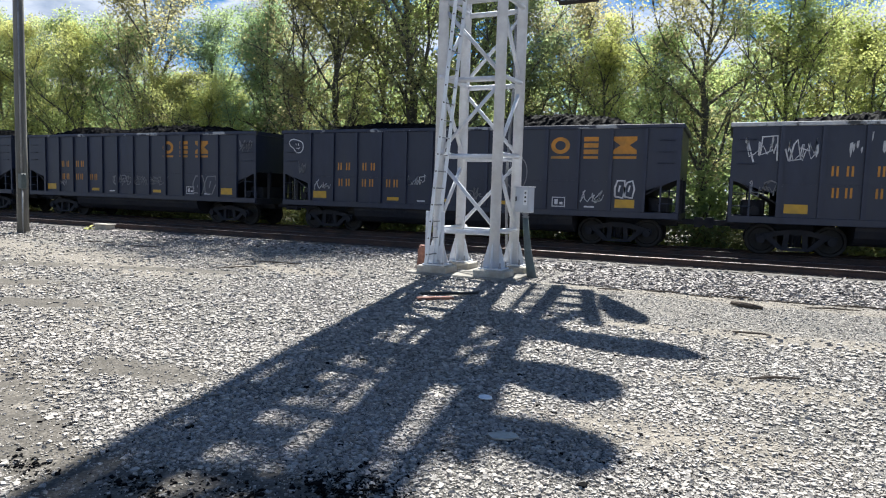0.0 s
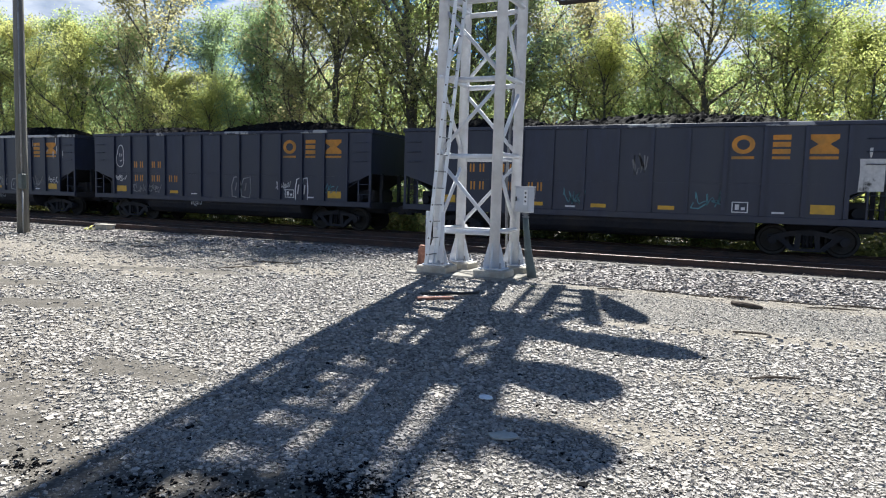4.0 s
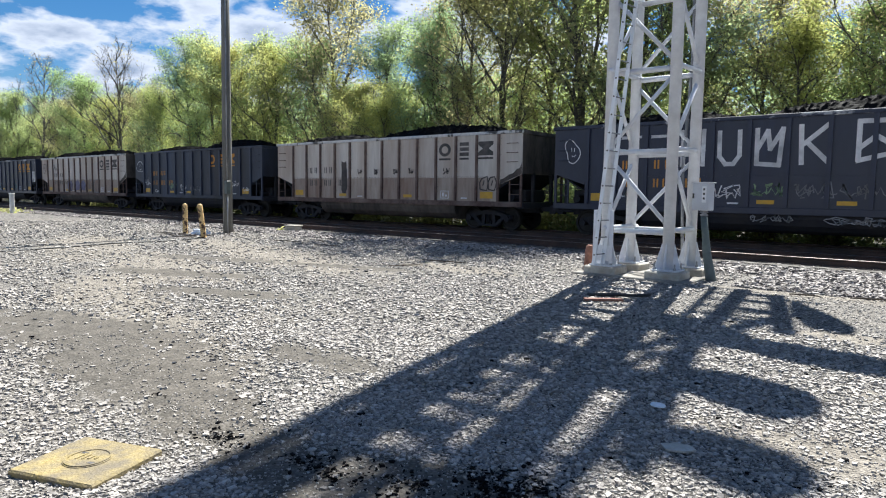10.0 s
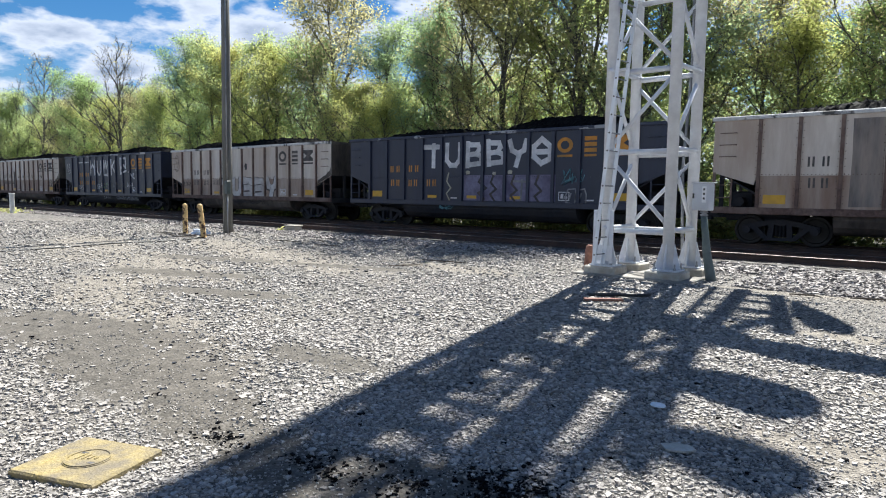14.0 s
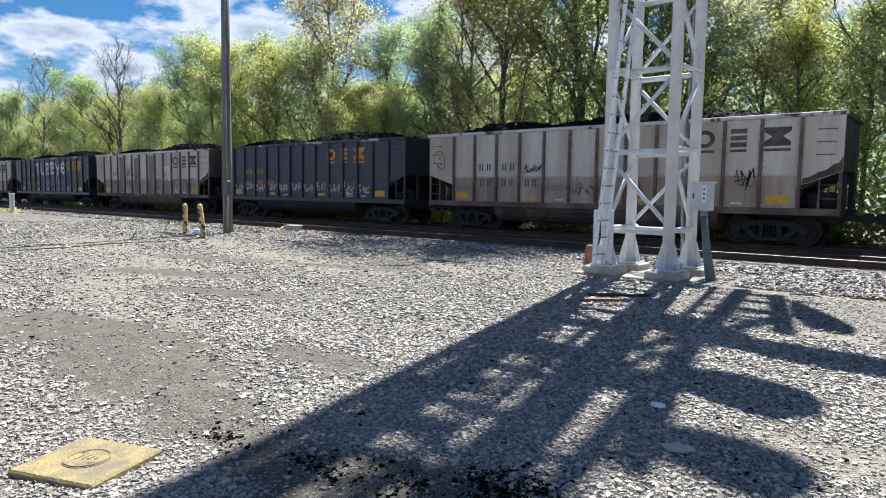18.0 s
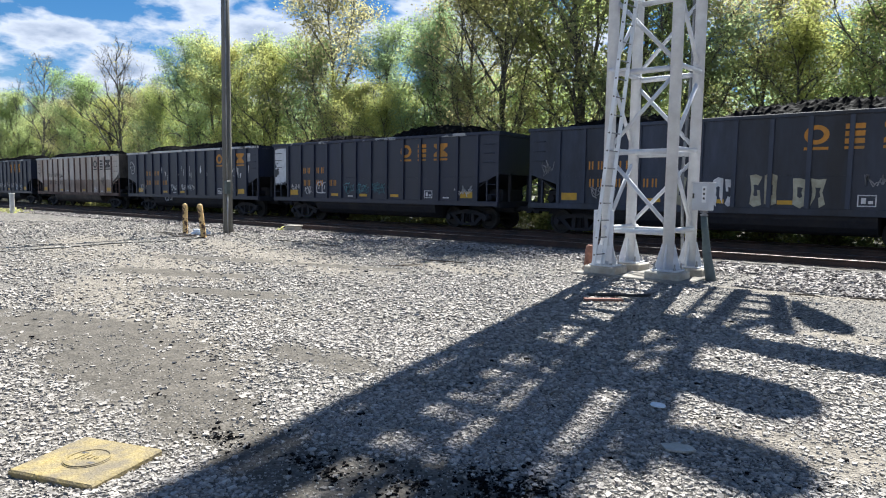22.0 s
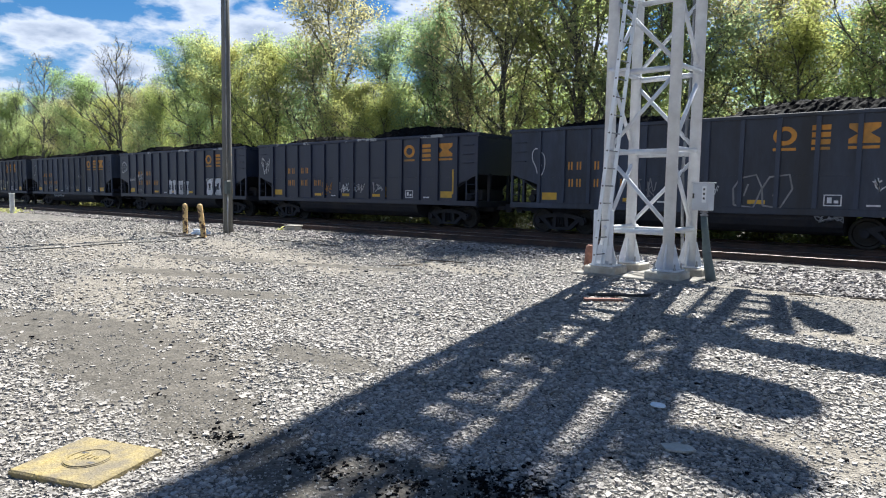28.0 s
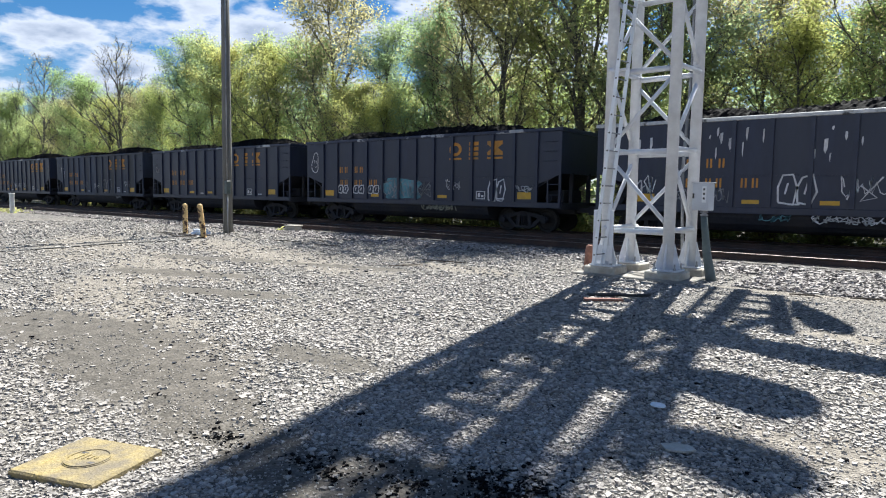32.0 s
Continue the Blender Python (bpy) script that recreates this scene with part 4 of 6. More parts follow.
def graffiti(car, seed, items, length):
    """items: kind, x from the car's front end, z above the rail, width, height, paint."""
    for k, (kind, x, z, w, h, paint) in enumerate(items):
        rg = rnd(seed * 31 + k)
        x = x * length / 14.8 - length / 2
        sh = Shape()
        y = FACE - 0.002 - 0.0006 * k

        def done(name, ready):
            part(name, ready, paint, car, recalc=False)
            return Shape()
        if kind.startswith("word"):
            # "word thick:LETTERS", each letter of straight strokes that lie one on another like layers of spray
            head, letters = kind.split(":")
            wide = float(head.split()[1])
            for j, letter in enumerate(letters):
                xa, ww, lean = x + w * (j + 0.08) / len(letters), w / len(letters) * 0.84, rg.uniform(-0.05, 0.05)
                up, depth = z + h * rg.uniform(-0.04, 0.04), 0
                for line in STROKES[letter]:
                    pts = [(xa + ww * (a + lean * b), up + h * b) for a, b in line]
                    for p, q in zip(pts[:-1], pts[1:]):
                        d = (Vector(q) - Vector(p)).normalized() * wide * 0.38
                        sh.ribbon([(p[0] - d.x, p[1] - d.y), (q[0] + d.x, q[1] + d.y)], wide, y - 0.0003 * depth, 0.003)
                        depth += 1
                sh = done("graffiti_letter", sh)
        elif kind == "tag":
            n = max(2, int(w / max(0.16, 0.34 * h) / 1.5))
            for j in range(n):
                xa = x + w * j / n
                pts = [(xa + w / n * rg.uniform(-0.1, 1.1), z + h * rg.uniform(0, 1)) for _ in range(rg.randint(4, 6))]
                sh = done("graffiti_letter", sh.ribbon(pts, 0.035 + 0.012 * h, y))
            sh.ribbon(scribble(rg, x, z, w, h, max(2, w * 3.0)), 0.03, y)
        elif kind == "blob":
            pts = []
            for j in range(25):
                a = 2 * math.pi * j / 24
                r = 1 + 0.22 * math.sin(2 * a + seed) + 0.12 * math.sin(3 * a + 2 * seed)
                pts.append((x + w / 2 + w / 2 * r * math.cos(a), z + h / 2 + h / 2 * r * math.sin(a)))
            sh.ribbon(pts, 0.035, y)
            sh.ribbon([(x + 0.42 * w, z + 0.7 * h), (x + 0.45 * w, z + 0.52 * h)], 0.03, y)
            sh.ribbon([(x + 0.62 * w, z + 0.68 * h), (x + 0.62 * w, z + 0.5 * h)], 0.03, y)
            sh.ribbon([(x + 0.45 * w, z + 0.3 * h), (x + 0.6 * w, z + 0.25 * h), (x + 0.72 * w, z + 0.34 * h)], 0.03, y)
        elif kind == "block":
            n = max(2, round(w / (0.85 * h)))
            for j in range(n):
                xa, ww = x + w * j / n, w / n * 0.86
                o = [(xa + ww * 0.05, z + h * rg.uniform(0, 0.08)), (xa + ww * rg.uniform(0.35, 0.65), z - h * rg.uniform(0, 0.1)), (xa + ww, z + h * rg.uniform(0, 0.1)),
                     (xa + ww * rg.uniform(0.78, 1.0), z + h * 0.5), (xa + ww, z + h * rg.uniform(0.9, 1.0)), (xa + ww * 0.5, z + h * rg.uniform(0.94, 1.08)), (xa, z + h * rg.uniform(0.9, 1.02)), (xa + ww * rg.uniform(0, 0.2), z + h * 0.5)]
                c = (xa + ww * 0.5, z + h * 0.5)
                hole = [(c[0] + (a - c[0]) * 0.36, c[1] + (b - c[1]) * 0.36) for a, b in o]
                m = len(o)
                gap = rg.randint(0, m - 1) if rg.random() < 0.7 else -1
                for q in range(m):
                    if q == gap:
                        continue
                    r = (q + 1) % m
                    sh.add([(a, y - 0.004, b) for a, b in (o[q], o[r], hole[r], hole[q])], [(0, 1, 2, 3)])
                sh = done("graffiti_letter", sh)
        elif kind == "outline":
            n = max(2, round(w / (0.8 * h)))
            for j in range(n):
                xa, ww = x + w * j / n, w / n * 0.95
                o = [(xa, z), (xa + ww * rg.uniform(0.6, 1), z - h * 0.08), (xa + ww, z + h * rg.uniform(0.3, 0.6)), (xa + ww * rg.uniform(0.7, 1), z + h), (xa + ww * 0.2, z + h * rg.uniform(0.85, 1.0)), (xa - ww * 0.05, z + h * 0.55), (xa, z)]
                sh.ribbon(o, 0.055, y)
                sh.ribbon([(xa + ww * 0.35, z + h * 0.3), (xa + ww * 0.5, z + h * 0.7)], 0.05, y)
                sh = done("graffiti_letter", sh)
        elif kind == "fill":
            n, m = 22, []
            for j in range(n):
                a = 2 * math.pi * j / n
                r = 1 + 0.10 * math.sin(5 * a + seed) + rg.uniform(-0.08, 0.08)
                m.append((x + w / 2 + w / 2 * r * math.copysign(abs(math.cos(a)) ** 0.6, math.cos(a)), z + h / 2 + h / 2 * r * math.copysign(abs(math.sin(a)) ** 0.6, math.sin(a))))
            sh.add([(a, y - 0.003, b) for a, b in m], [tuple(range(n))])
        elif kind == "flakes":
            for j in range(int(w * 3.0)):
                xa, za = x + rg.uniform(0, w), z + rg.uniform(0.2, 1.0) * h
                ww, hh = rg.uniform(0.03, 0.10), rg.uniform(0.08, 0.45)
                o = [(xa, za), (xa + ww, za + rg.uniform(0, 0.05)), (xa + ww * rg.uniform(0.6, 1.2), za - hh * 0.6), (xa + ww * 0.4, za - hh), (xa - 0.01, za - hh * rg.uniform(0.3, 0.8))]
                sh.add([(a, y - 0.004, b) for a, b in o], [(0, 1, 2, 3, 4)])
                sh = done("paint_flake", sh)
        elif kind == "panel":
            o = [(x, z), (x + w, z + 0.02), (x + w, z + h), (x, z + h), (x + 0.02, z + h * 0.6)]
            sh.add([(a, y - 0.003, b) for a, b in o], [(0, 1, 2, 3, 4)])
        if sh.v:
            done("paint_patch" if kind == "panel" else "graffiti", sh)


def dress(car, seed, tan, length):
    ink = INK if tan else YELLOW
    emblem(car, ink, length)
    f = length / 14.8
    rg = rnd(seed)
    for x, me in ((1.75, REFLECT_END), (13.2, REFLECT_END), (4.95, REFLECT_MESH), (7.0, REFLECT_MESH), (9.05, REFLECT_MESH)):
        if x in (7.0, 9.05) and rg.random() < 0.3:
            continue
        same("reflector", me, car, pose((x - 7.4) * f, 0, 1.30 if me is REFLECT_MESH else 1.38, 0, 0, 0))
    same("stencil_panel", PANEL_MESH, car, pose(3.7 * f, 0, 1.38))
    for x in (6.1, 12.1):
        same("stencil", STENCIL_MESH, car, pose((x - 7.4) * f, 0, 1.25))


PEELED = mat("smeared_white_paint", (0.50, 0.52, 0.56), (0.66, 0.68, 0.72), 0.6, 5, 1.6, (0.03, 0.035, 0.045), 0.5, 0.05)
chip(PEELED, 0.52, 0.57)
SPRAY_PALE = mat("dusty_pale_spray_paint", (0.42, 0.42, 0.43), (0.58, 0.57, 0.56), 0.7, 9, 1.5, (0.30, 0.28, 0.27), 0.35, 0.02)
W, G, T, K = SPRAY, SPRAY_GREY, SPRAY_TEAL, SPRAY_BLACK
# each car in passing order: body, then its own paint marks
CARS = [
    ("black", "black coal car with worn yellow lettering", []),
    ("black", "black coal car with faint grey tags along its side", [("tag", 13.9, 3.0, 0.6, 0.5, G), ("tag", 6.2, 1.5, 3.0, 0.5, G), ("outline", 11.3, 1.3, 1.3, 0.7, G), ("tag", 2.2, 1.4, 0.6, 0.4, G)]),
    ("black", "black coal car with white tags and a looped outline", [("blob", 0.35, 3.0, 0.6, 0.5, W), ("tag", 0.7, 2.1, 0.35, 0.6, G), ("tag", 1.5, 1.55, 0.7, 0.4, W), ("tag", 5.5, 1.8, 0.75, 0.4, W), ("blob", 9.0, 1.8, 1.0, 1.2, G), ("tag", 7.4, 1.3, 1.0, 0.5, G), ("tag", 9.6, 1.25, 0.6, 0.4, G), ("tag", 11.8, 1.35, 0.7, 0.45, W), ("outline", 12.9, 1.6, 0.6, 0.5, W)]),
    ("worn", "black coal car with peeling paint and white tags", [("flakes", 2.0, 2.6, 12.0, 1.1, CHORD), ("tag", 0.3, 2.7, 0.9, 0.8, W), ("tag", 1.4, 2.6, 0.8, 0.8, W), ("tag", 0.5, 1.7, 0.9, 0.5, G), ("blob", 6.4, 2.0, 0.9, 0.9, W), ("tag", 9.0, 1.3, 0.8, 0.7, W), ("outline", 10.1, 1.2, 0.9, 0.5, G), ("tag", 11.7, 1.3, 0.9, 0.6, G), ("tag", 12.9, 1.5, 0.7, 0.4, W), ("tag", 7.8, 0.75, 1.8, 0.22, G)]),
    ("black", "black coal car with a white blob outline and tags", [("blob", 1.4, 2.4, 0.55, 0.8, W), ("tag", 1.3, 1.7, 0.7, 0.35, W), ("tag", 2.5, 1.2, 1.6, 0.4, G), ("tag", 6.0, 0.7, 0.5, 0.35, W), ("outline", 8.2, 1.2, 1.0, 0.8, G), ("outline", 11.4, 1.1, 0.6, 0.9, W), ("tag", 10.4, 1.5, 0.8, 0.4, W), ("tag", 12.6, 1.4, 0.7, 0.4, T)]),
    ("black", "black coal car with a white-worn end panel", [("panel", 14.0, 1.9, 0.6, 0.9, CHORD), ("flakes", 13.9, 2.4, 0.9, 1.2, CHORD), ("tag", 5.8, 1.3, 0.7, 0.6, T), ("tag", 9.8, 1.3, 0.9, 0.6, T), ("tag", 8.0, 2.2, 0.4, 0.8, G), ("tag", 4.6, 1.3, 0.3, 0.7, G)]),
    ("tan", "dusty tan coal car with purple and black graffiti", [("blob", 0.35, 2.6, 0.55, 0.8, K), ("tag", 2.5, 2.7, 0.6, 0.6, K), ("fill", 5.1, 1.25, 0.9, 0.75, SPRAY_MAUVE), ("outline", 5.1, 1.25, 0.9, 0.75, K), ("fill", 6.4, 1.25, 0.9, 0.75, SPRAY_MAUVE), ("fill", 7.5, 1.3, 0.8, 0.7, SPRAY_MAUVE), ("outline", 9.0, 1.2, 1.6, 0.9, G)]),
    ("grey", "grey coal car with white and green tags", [("blob", 0.3, 2.5, 0.75, 0.8, W), ("tag", 1.4, 1.6, 0.7, 0.6, W), ("tag", 2.7, 1.2, 0.5, 0.25, W), ("tag", 4.6, 1.4, 0.9, 0.6, SPRAY_GREEN), ("tag", 6.0, 1.3, 0.8, 0.5, W), ("tag", 7.2, 1.3, 1.2, 0.4, G), ("tag", 11.7, 1.6, 0.9, 0.35, W), ("tag", 12.9, 1.35, 0.6, 0.3, W)]),
    ("tan", "dusty tan coal car with single black painted marks", [("fill", 4.85, 1.3, 0.4, 1.6, K), ("tag", 5.95, 2.2, 0.25, 0.3, K), ("tag", 7.0, 2.2, 0.25, 0.3, K), ("tag", 8.2, 2.2, 0.25, 0.3, K), ("tag", 9.1, 2.2, 0.25, 0.3, K), ("tag", 11.0, 2.2, 0.3, 0.3, K), ("outline", 12.9, 1.6, 0.8, 0.5, K)]),
    ("black", "black coal car with tall white angular graffiti", [("blob", 0.4, 2.6, 0.6, 0.7, W), ("panel", 2.5, 3.3, 0.7, 0.10, W), ("panel", 3.5, 3.3, 0.9, 0.10, W), ("word 0.13:H", 4.40, 2.38, 0.90, 1.05, W), ("word 0.13:U", 5.50, 2.38, 0.90, 1.05, W), ("word 0.13:w", 6.55, 2.38, 0.95, 1.05, W), ("word 0.13:K", 7.70, 2.38, 1.0, 1.05, W), ("word 0.13:q", 9.05, 2.45, 1.15, 1.05, W), ("word 0.12:l", 10.35, 2.15, 0.95, 0.45, W), ("flakes", 11.0, 1.9, 2.6, 1.0, W), ("tag", 2.4, 1.3, 0.75, 0.45, W), ("tag", 5.5, 1.3, 0.85, 0.5, W), ("tag", 6.6, 1.4, 0.9, 0.5, SPRAY_GREEN), ("tag", 7.7, 1.4, 1.0, 0.5, G), ("tag", 8.9, 1.4, 1.0, 0.5, G), ("tag", 10.2, 1.5, 0.85, 0.4, W), ("tag", 6.6, 0.7, 1.2, 0.25, G), ("tag", 8.7, 0.65, 3.0, 0.28, G)]),
    ("tan", "dusty tan coal car with outlined white graffiti", [("blob", 0.3, 2.6, 0.6, 0.8, K), ("tag", 1.4, 1.6, 0.8, 0.35, K), ("word 0.40:TUBBY", 5.35, 1.12, 5.35, 0.92, K), ("word 0.31:TUBBY", 5.35, 1.12, 5.35, 0.92, SPRAY_PALE), ("tag", 5.9, 0.72, 3.6, 0.25, K), ("fill", 7.75, 2.55, 0.22, 0.35, K), ("tag", 1.4, 1.25, 2.6, 0.4, TAN_LOW)]),
    ("black", "black coal car with large white and mauve graffiti", [("panel", 6.6, 1.16, 4.15, 1.0, SPRAY_MAUVE), ("word 0.08:z", 7.1, 1.2, 0.9, 0.95, K), ("word 0.09:z", 7.75, 1.15, 0.6, 1.0, K), ("word 0.09:z", 8.7, 1.15, 0.6, 1.0, K), ("word 0.08:T", 8.9, 1.2, 0.8, 0.8, SPRAY_GREY), ("word 0.09:z", 9.75, 1.15, 0.6, 1.0, K), ("word 0.20:TUBBYo", 4.5, 2.52, 6.2, 0.92, W), ("word 0.06:z", 5.6, 1.15, 0.5, 1.1, SPRAY_CREAM), ("fill", 6.7, 2.2, 0.2, 0.14, SPRAY_CREAM), ("fill", 8.7, 2.2, 0.2, 0.14, SPRAY_CREAM), ("fill", 8.0, 2.16, 0.16, 0.12, SPRAY_CREAM), ("tag", 11.0, 1.7, 0.9, 0.7, T), ("outline", 11.2, 1.15, 0.8, 0.5, G), ("tag", 5.3, 0.75, 0.7, 0.2, T)]),
    ("tan", "soiled tan coal car with dark peeled panels", [("panel", 3.6, 1.2, 0.75, 2.4, FADED), ("panel", 5.7, 1.2, 0.8, 2.3, FADED), ("panel", 7.7, 1.2, 0.7, 2.4, FADED), ("tag", 4.6, 2.1, 1.0, 0.9, K), ("block", 9.5, 2.0, 1.0, 0.9, W), ("outline", 10.9, 1.2, 2.4, 0.9, K)]),
    ("black", "black coal car with a row of small white tags", [("blob", 0.35, 2.3, 0.5, 0.8, W)] + [("tag", 1.4 + 1.03 * k, 1.35 + 0.08 * (k % 2), 0.8, 0.5, W) for k in range(11)]),
    ("tan", "dusty tan coal car with faint scrawls", [("blob", 0.3, 2.4, 0.5, 0.8, K), ("tag", 4.6, 2.2, 0.8, 0.4, K), ("tag", 1.4, 1.5, 0.7, 0.4, G), ("tag", 6.4, 0.65, 1.6, 0.25, K), ("tag", 5.2, 1.4, 4.0, 0.5, TAN_LOW), ("tag", 12.0, 1.6, 0.7, 0.8, K)]),
    ("worn", "black coal car with chipped white patches", [("blob", 0.35, 2.5, 0.6, 0.7, W), ("tag", 1.7, 1.25, 0.9, 0.55, W), ("flakes", 4.4, 2.0, 9.6, 1.0, SPRAY), ("panel", 13.7, 3.0, 0.4, 0.45, SPRAY), ("tag", 5.6, 1.35, 0.8, 0.5, W), ("tag", 6.9, 1.4, 1.5, 0.4, W), ("tag", 11.7, 1.2, 1.0, 0.7, G), ("tag", 4.9, 0.7, 0.9, 0.3, W)]),
    ("black", "black coal car with one white end panel", [("panel", 0.12, 1.75, 0.9, 1.85, PEELED), ("tag", 1.5, 1.4, 0.8, 0.5, W), ("tag", 2.6, 1.2, 0.8, 0.5, W), ("outline", 3.6, 1.4, 0.8, 0.5, W), ("tag", 5.8, 1.3, 2.6, 0.6, T), ("tag", 12.6, 1.3, 0.9, 0.5, W)]),
    ("grey", "grey coal car with cream block graffiti", [("tag", 0.5, 2.1, 0.5, 0.6, G), ("block", 5.7, 1.2, 0.8, 0.9, SPRAY_CREAM), ("block", 6.9, 1.2, 0.7, 0.8, SPRAY), ("block", 8.0, 1.2, 0.8, 0.9, SPRAY_CREAM), ("block", 9.2, 1.2, 0.9, 0.8, SPRAY_CREAM), ("tag", 2.6, 1.3, 0.9, 0.5, G), ("tag", 11.0, 1.7, 0.8, 0.5, G), ("tag", 12.0, 1.7, 0.8, 0.5, G)]),
    ("grey", "grey coal car with small pale scrawls", [("blob", 0.35, 2.5, 0.6, 0.8, G), ("tag", 1.3, 1.55, 0.7, 0.45, G), ("tag", 3.4, 1.35, 0.9, 0.5, G), ("tag", 4.5, 1.3, 0.8, 0.45, G), ("tag", 6.8, 1.3, 1.1, 0.4, G), ("tag", 8.2, 1.3, 1.0, 0.4, G), ("tag", 9.3, 2.0, 0.4, 0.5, W), ("tag", 4.6, 0.75, 1.9, 0.2, W)]),
    ("black", "black coal car with silver outlined graffiti", [("blob", 0.3, 2.5, 0.6, 0.8, W), ("tag", 1.3, 1.9, 0.9, 0.3, W), ("tag", 2.5, 1.9, 0.8, 0.6, W), ("tag", 2.5, 1.2, 0.8, 0.3, G), ("block", 6.4, 1.15, 2.6, 0.85, SPRAY), ("block", 10.8, 1.15, 2.6, 1.0, SPRAY), ("outline", 10.8, 1.15, 2.6, 1.0, K)]),
    ("black", "black coal car with upright yellow end marks", [("tag", 0.3, 2.2, 0.6, 1.0, W), ("panel", 1.25, 1.35, 0.08, 0.7, REFLECT), ("panel", 9.6, 1.2, 0.09, 0.5, REFLECT), ("panel", 13.5, 1.4, 0.09, 1.0, REFLECT), ("tag", 5.2, 1.3, 0.8, 0.7, YELLOW), ("tag", 6.4, 1.4, 0.8, 0.5, W), ("tag", 7.5, 1.4, 0.8, 0.5, W), ("tag", 8.8, 1.4, 0.8, 0.5, W)]),
    ("grey", "grey coal car with a white blob outline and tags", [("blob", 1.0, 2.2, 0.5, 0.9, W), ("tag", 5.2, 1.35, 0.6, 0.7, G), ("tag", 7.1, 1.35, 0.8, 0.5, W), ("outline", 8.4, 1.2, 1.6, 0.9, G), ("tag", 12.0, 1.6, 0.9, 0.4, W), ("tag", 10.6, 0.75, 0.8, 0.25, G)]),
    ("black", "clean black coal car with yellow lettering", [("tag", 0.4, 2.4, 0.4, 0.5, G)]),
    ("black", "black coal car with teal graffiti and white tags", [("blob", 0.35, 2.4, 0.55, 0.8, W), ("outline", 2.4, 1.4, 0.7, 0.35, W), ("outline", 3.5, 1.4, 0.7, 0.35, W), ("outline", 4.5, 1.4, 0.7, 0.35, W), ("fill", 5.4, 1.15, 2.3, 0.9, T), ("tag", 5.6, 1.2, 2.6, 0.8, SPRAY_GREY), ("tag", 7.9, 0.7, 1.7, 0.3, SPRAY_CREAM), ("tag", 9.2, 1.5, 0.8, 0.5, W), ("outline", 11.5, 1.2, 0.8, 0.8, W), ("tag", 12.8, 1.5, 0.8, 0.3, W)]),
    ("worn", "black coal car with peeling paint and many white tags", [("flakes", 0.6, 2.4, 13.0, 1.2, SPRAY), ("tag", 1.2, 1.3, 0.9, 0.9, W), ("tag", 2.5, 1.2, 0.8, 0.5, G), ("tag", 3.6, 1.2, 0.7, 0.6, G), ("outline", 5.7, 1.3, 1.0, 0.8, W), ("tag", 7.2, 1.3, 1.0, 0.9, W), ("tag", 8.6, 1.4, 1.0, 0.7, G), ("tag", 5.2, 0.7, 0.9, 0.25, T), ("tag", 6.6, 0.7, 1.8, 0.3, W), ("tag", 8.8, 0.7, 1.6, 0.3, W)]),
]

LONG, SHORT, GAP = 14.8, 14.08, 1.38
SHORT_CARS = (1, 7, 13, 16, 17, 21, 22, 23)
LENGTHS = [SHORT if k in SHORT_CARS else 14.4 if k == 20 else LONG for k in range(len(CARS))]
FRONTS = [0.0]
for ln in LENGTHS[:-1]:
    FRONTS.append(FRONTS[-1] + ln + GAP)
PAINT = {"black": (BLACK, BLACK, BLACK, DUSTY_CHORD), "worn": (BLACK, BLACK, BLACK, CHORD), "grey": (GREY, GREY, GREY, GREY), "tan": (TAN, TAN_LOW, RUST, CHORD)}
MODELS, TRAIN = {}, []
for k, (key, words, marks) in enumerate(CARS):
    which = (key, LENGTHS[k])
    if which in MODELS:
        car = copy_thing(MODELS[which], pose(0, FAR_TRACK, RAIL_TOP))
    else:
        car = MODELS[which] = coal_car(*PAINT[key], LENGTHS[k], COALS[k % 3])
    TRAIN.append((car, k, key, words, marks))
# marks go on after all copies are made, so that no copy carries another car's paint
for car, k, key, words, marks in TRAIN:
    tagged(car, words)
    for o in car.children:
        if o.name.startswith("coal_load"):
            o.data = COALS[(k * 2 + k // 3) % 3]
    dress(car, k, key == "tan", LENGTHS[k])
    graffiti(car, k + 1, marks, LENGTHS[k])


def train_run(t):
    """How far the train has gone along its track since 9 s, in metres."""
    return RUN[0] + RUN[1] * t + RUN[2] * t ** 2


# ---- steel signal tower ----
TX, TY = (-5.69, -4.38), (12.58, 13.60)
TOWER_TOP = 19.0
ARM_Z = 5.84


